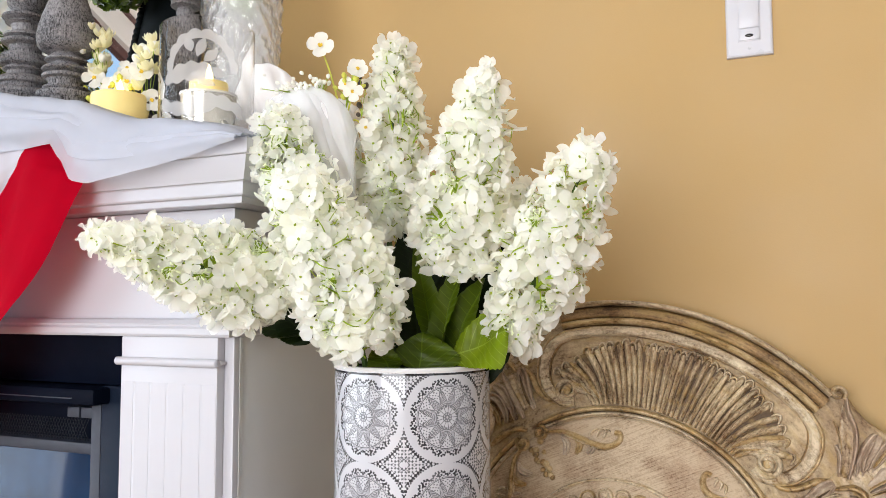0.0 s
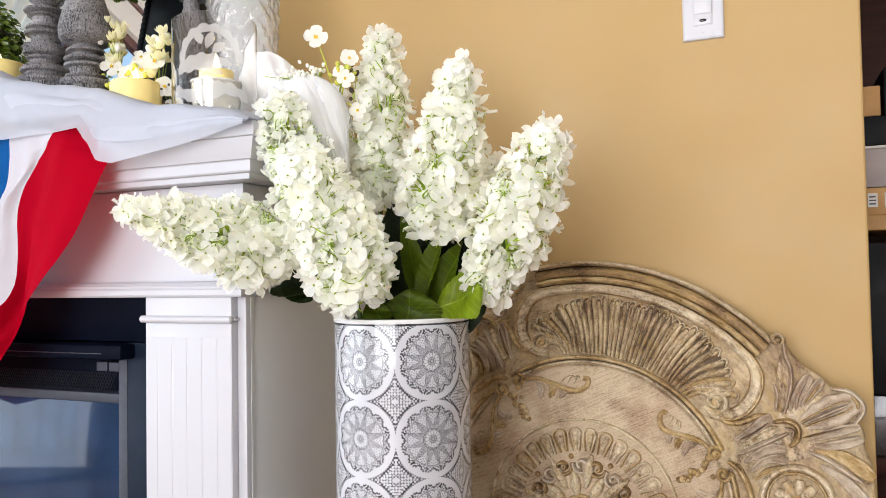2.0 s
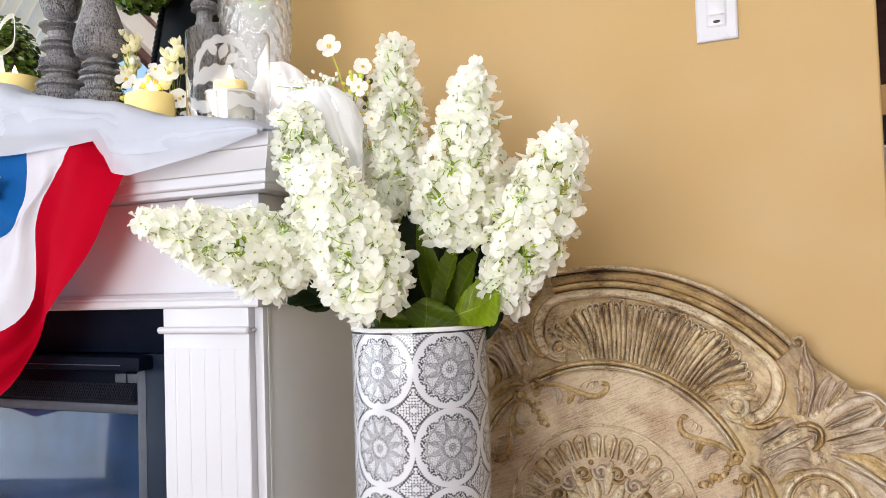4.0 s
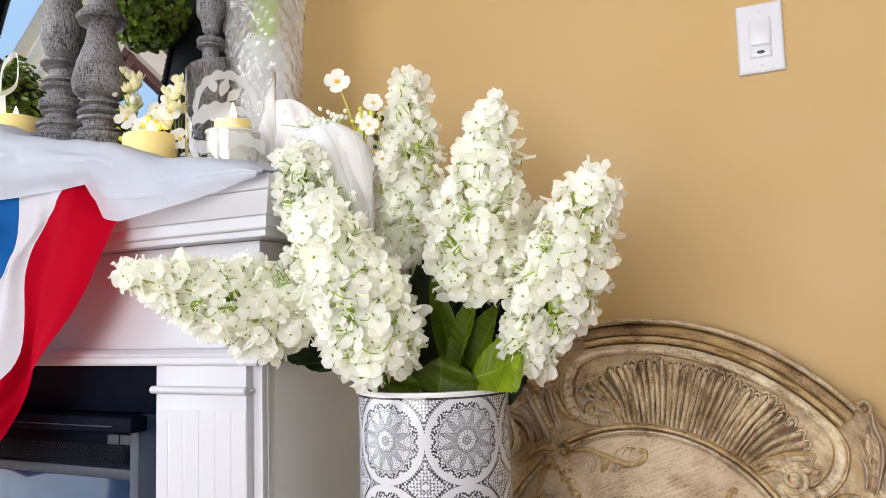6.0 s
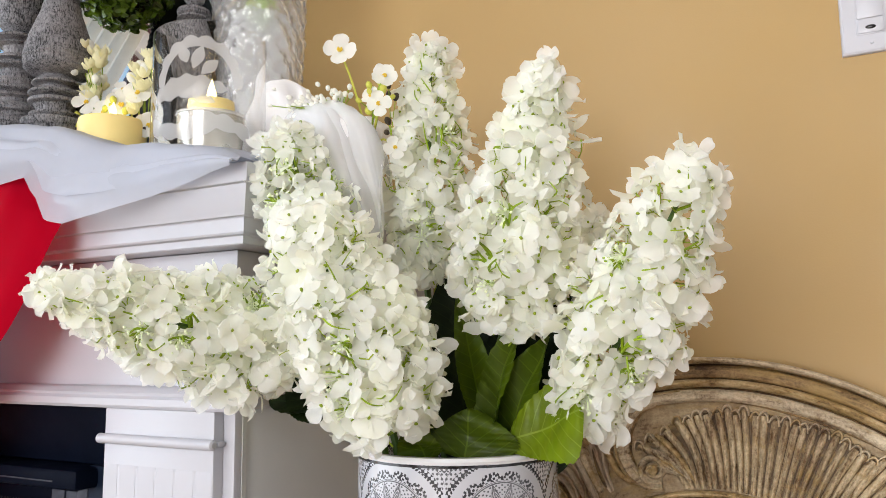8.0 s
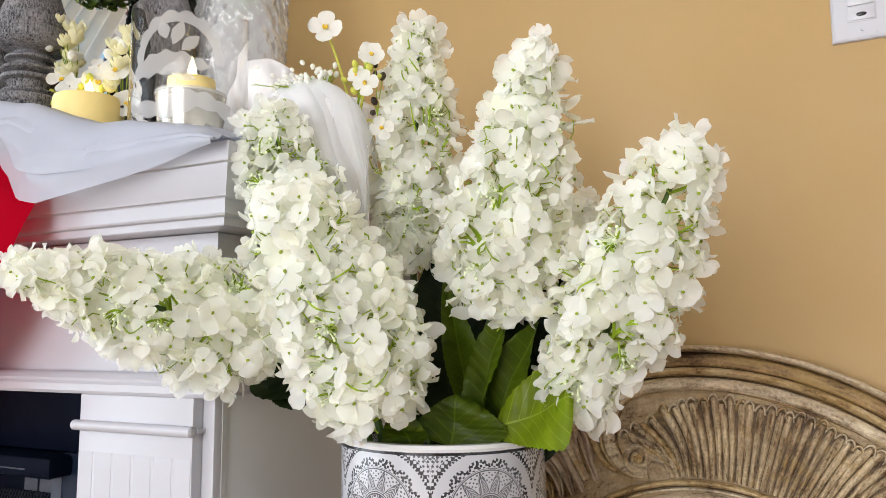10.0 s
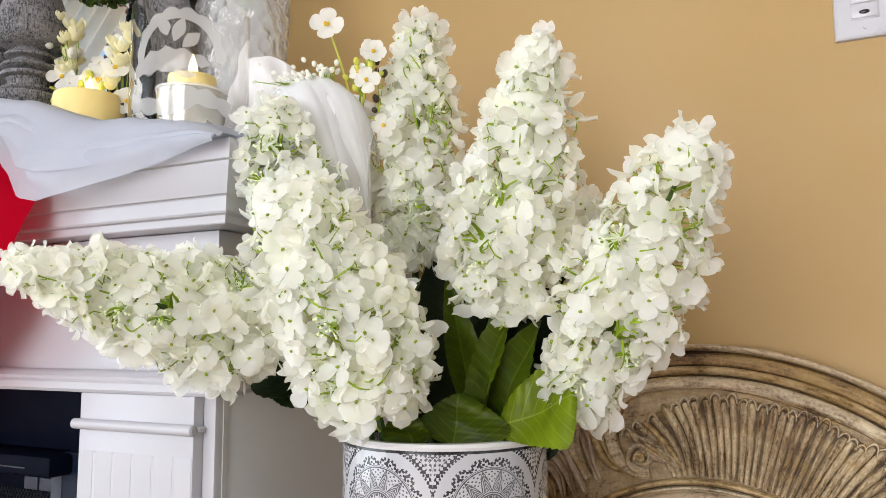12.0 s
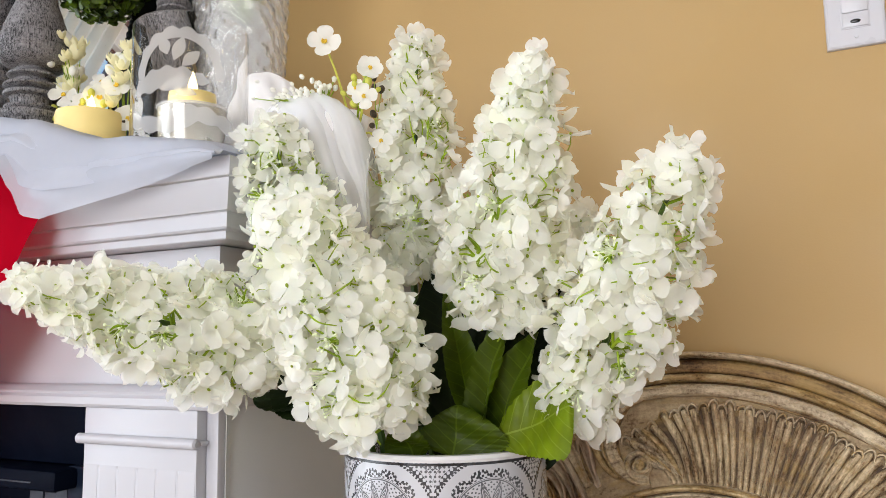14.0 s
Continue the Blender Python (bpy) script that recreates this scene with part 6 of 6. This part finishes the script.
def spray_of(at, flowers, stems, label, seed):
    """A sprig: flowers = (place, facing, scale), each on its own thin stem from the foot."""
    t = thing("blossom_sprig", at, label, "artificial flowers", "blossom sprigs")
    r = random.Random(seed)
    o = Vector(at)
    for k, (p, f, sc) in enumerate(flowers):
        ob = part("blossom", BLOSSOMS[k % 4], None, t)
        rel = Vector(p) - o
        ob.matrix_basis = Matrix.Translation(rel) @ frame_to(f, r.random() * 6) @ Matrix.Scale(sc, 4)
        mid = rel * 0.5 + Vector((r.uniform(-0.01, 0.01), r.uniform(-0.01, 0.01), 0.01))
        part("stem", tube(bmesh.new(), smooth_profile([Vector((0, 0, 0)), mid, rel - Vector(f) * 0.002], 4), 0.0013, 5), M_STEM if k % 2 else M_YGREEN, t)
    return t


FACE = Vector((0.45, -0.85, 0.1))
sp = spray_of((-0.545, 0.912, 1.05), [
    ((-0.557, 0.868, 1.153), FACE, 1.12),
    ((-0.501, 0.872, 1.114), FACE + Vector((0.2, 0, 0.2)), 0.88),
    ((-0.506, 0.868, 1.083), FACE + Vector((-0.1, 0, -0.2)), 0.85),
    ((-0.524, 0.88, 1.098), FACE + Vector((-0.4, 0, 0.2)), 0.7),
    ((-0.49, 0.875, 1.034), FACE + Vector((0.3, 0, -0.1)), 0.8),
], 5, "white blossoms with yellow hearts on thin stems above the voile", 3)
bud_cluster(sp, (-0.02, -0.042, 0.052), 24, (0.012, 0.006, 0.006), 1, 0, 0.0028)
bud_cluster(sp, (-0.055, -0.045, 0.052), 34, (0.017, 0.006, 0.007), 2, 0, 0.0025, (-0.02, -0.02, 0.03))
bud_cluster(sp, (0.035, -0.022, 0.03), 8, (0.005, 0.006, 0.02), 4, 2, 0.0032)
bud_cluster(sp, (0.02, -0.03, 0.05), 8, (0.012, 0.006, 0.012), 12, 1, 0.0035)
sp2 = spray_of((-0.93, 0.925, SHELF - 0.008), [
    ((-0.961, 0.855, 1.154), FACE, 1.07),
    ((-0.899, 0.86, 1.142), FACE + Vector((0.3, 0, 0.1)), 1.20),
    ((-0.872, 0.862, 1.154), FACE + Vector((0.3, 0, 0.3)), 1.12),
    ((-0.930, 0.858, 1.136), FACE + Vector((-0.3, 0, 0)), 1.03),
    ((-0.998, 0.852, 1.132), FACE + Vector((-0.6, 0, 0.1)), 0.86),
    ((-0.856, 0.868, 1.110), FACE + Vector((0.5, 0, -0.2)), 1.07),
    ((-0.851, 0.878, 1.074), FACE + Vector((0.5, 0, -0.1)), 1.03),
    ((-0.974, 0.866, 1.168), FACE + Vector((-0.2, 0, 0.4)), 0.82),
    ((-0.911, 0.872, 1.168), FACE + Vector((0.1, 0, 0.5)), 0.95),
], 7, "white blossoms with yellow hearts and pale buds round the candle", 6)
bud_cluster(sp2, (-0.038, -0.06, 0.19), 24, (0.008, 0.006, 0.02), 5, 0, 0.0064, (-0.03, -0.05, 0.12))
bud_cluster(sp2, (-0.085, -0.062, 0.12), 26, (0.015, 0.007, 0.012), 6, 0, 0.0062)
bud_cluster(sp2, (-0.075, -0.06, 0.126), 14, (0.013, 0.008, 0.009), 7, 1, 0.0048)
bud_cluster(sp2, (-0.005, -0.068, 0.115), 34, (0.022, 0.006, 0.01), 8, 1, 0.0045)
bud_cluster(sp2, (0.06, -0.055, 0.165), 20, (0.01, 0.006, 0.018), 9, 0, 0.0058, (0.05, -0.04, 0.08))
bud_cluster(sp2, (0.075, -0.05, 0.09), 10, (0.006, 0.006, 0.02), 10, 2, 0.0035)

# ================= shelves past the wall's end =================


def shelf_unit():
    o = (0.55, 2.05, 0)
    s = thing("bookcase", o, "dark brown wooden bookcase filled with boxes", "bookcase")
    for x0, x1 in ((-0.43, -0.4), (0.42, 0.45)):
        part("side", boxed(x0, x1, -0.2, 0.2, 0, 2.1, bevel=0.003), M_WALNUT, s)
    for z, m in ((0.06, M_WALNUT), (0.32, M_WALNUT), (0.868, M_TANBOX), (1.62, M_WALNUT), (2.07, M_WALNUT)):
        part("shelf", boxed(-0.4, 0.42, -0.2, 0.19, z, z + 0.035, bevel=0.003), m, s)
    part("back", boxed(-0.4, 0.42, 0.19, 0.2, 0.06, 2.1), M_WALNUT, s)


def storage_box(x0, x1, z0, z1, m, label, lid=None):
    o = ((x0 + x1) / 2, 1.97, z0)
    b = thing("storage_box", o, label, "box", "boxes in the bookcase")
    w, h = (x1 - x0) / 2, z1 - z0
    part("body", boxed(-w, w, -0.11, 0.11, 0, h - (0.006 if lid else 0), bevel=0.003), m, b)
    if lid:
        part("lid", boxed(-w - 0.002, w + 0.002, -0.112, 0.112, h - 0.006, h, bevel=0.001), lid, b, "pale lid")
    return b


shelf_unit()
b = storage_box(0.2, 0.62, 0.9035, 0.966, M_TANBOX, "tan cardboard box with two white labels")
for k in range(4):
    x = -0.125 + k * 0.034
    lab = part("label", boxed(x, x + 0.02, -0.1112, -0.1103, 0.018, 0.05), M_LABEL, b, "small white label")
    for j in range(3):
        part("print_bar", boxed(x + 0.003, x + 0.016, -0.1118, -0.1113, 0.024 + j * 0.008, 0.027 + j * 0.008), M_BAR, lab)
storage_box(0.2, 0.62, 0.967, 1.062, M_PAPER, "grey box with a pale lid", M_LABEL)
storage_box(0.2, 0.6, 1.0625, 1.13, M_BLACKBOX, "plain black cardboard box in a stack")
storage_box(0.22, 0.318, 1.1305, 1.2, M_TANBOX, "tan cardboard block on a black box")
storage_box(0.325, 0.5, 1.1305, 1.24, M_BLACKBOX, "glossy black box with rounded edges")
# added black block gives the empty space under the shelf its darkness
storage_box(0.2, 0.6, 0.4955, 0.84, M_BLACKBOX, "black block standing in for the dark void under the shelf")
storage_box(0.2, 0.6, 0.3555, 0.494, M_FOIL, "dark box in shiny plastic wrapping")
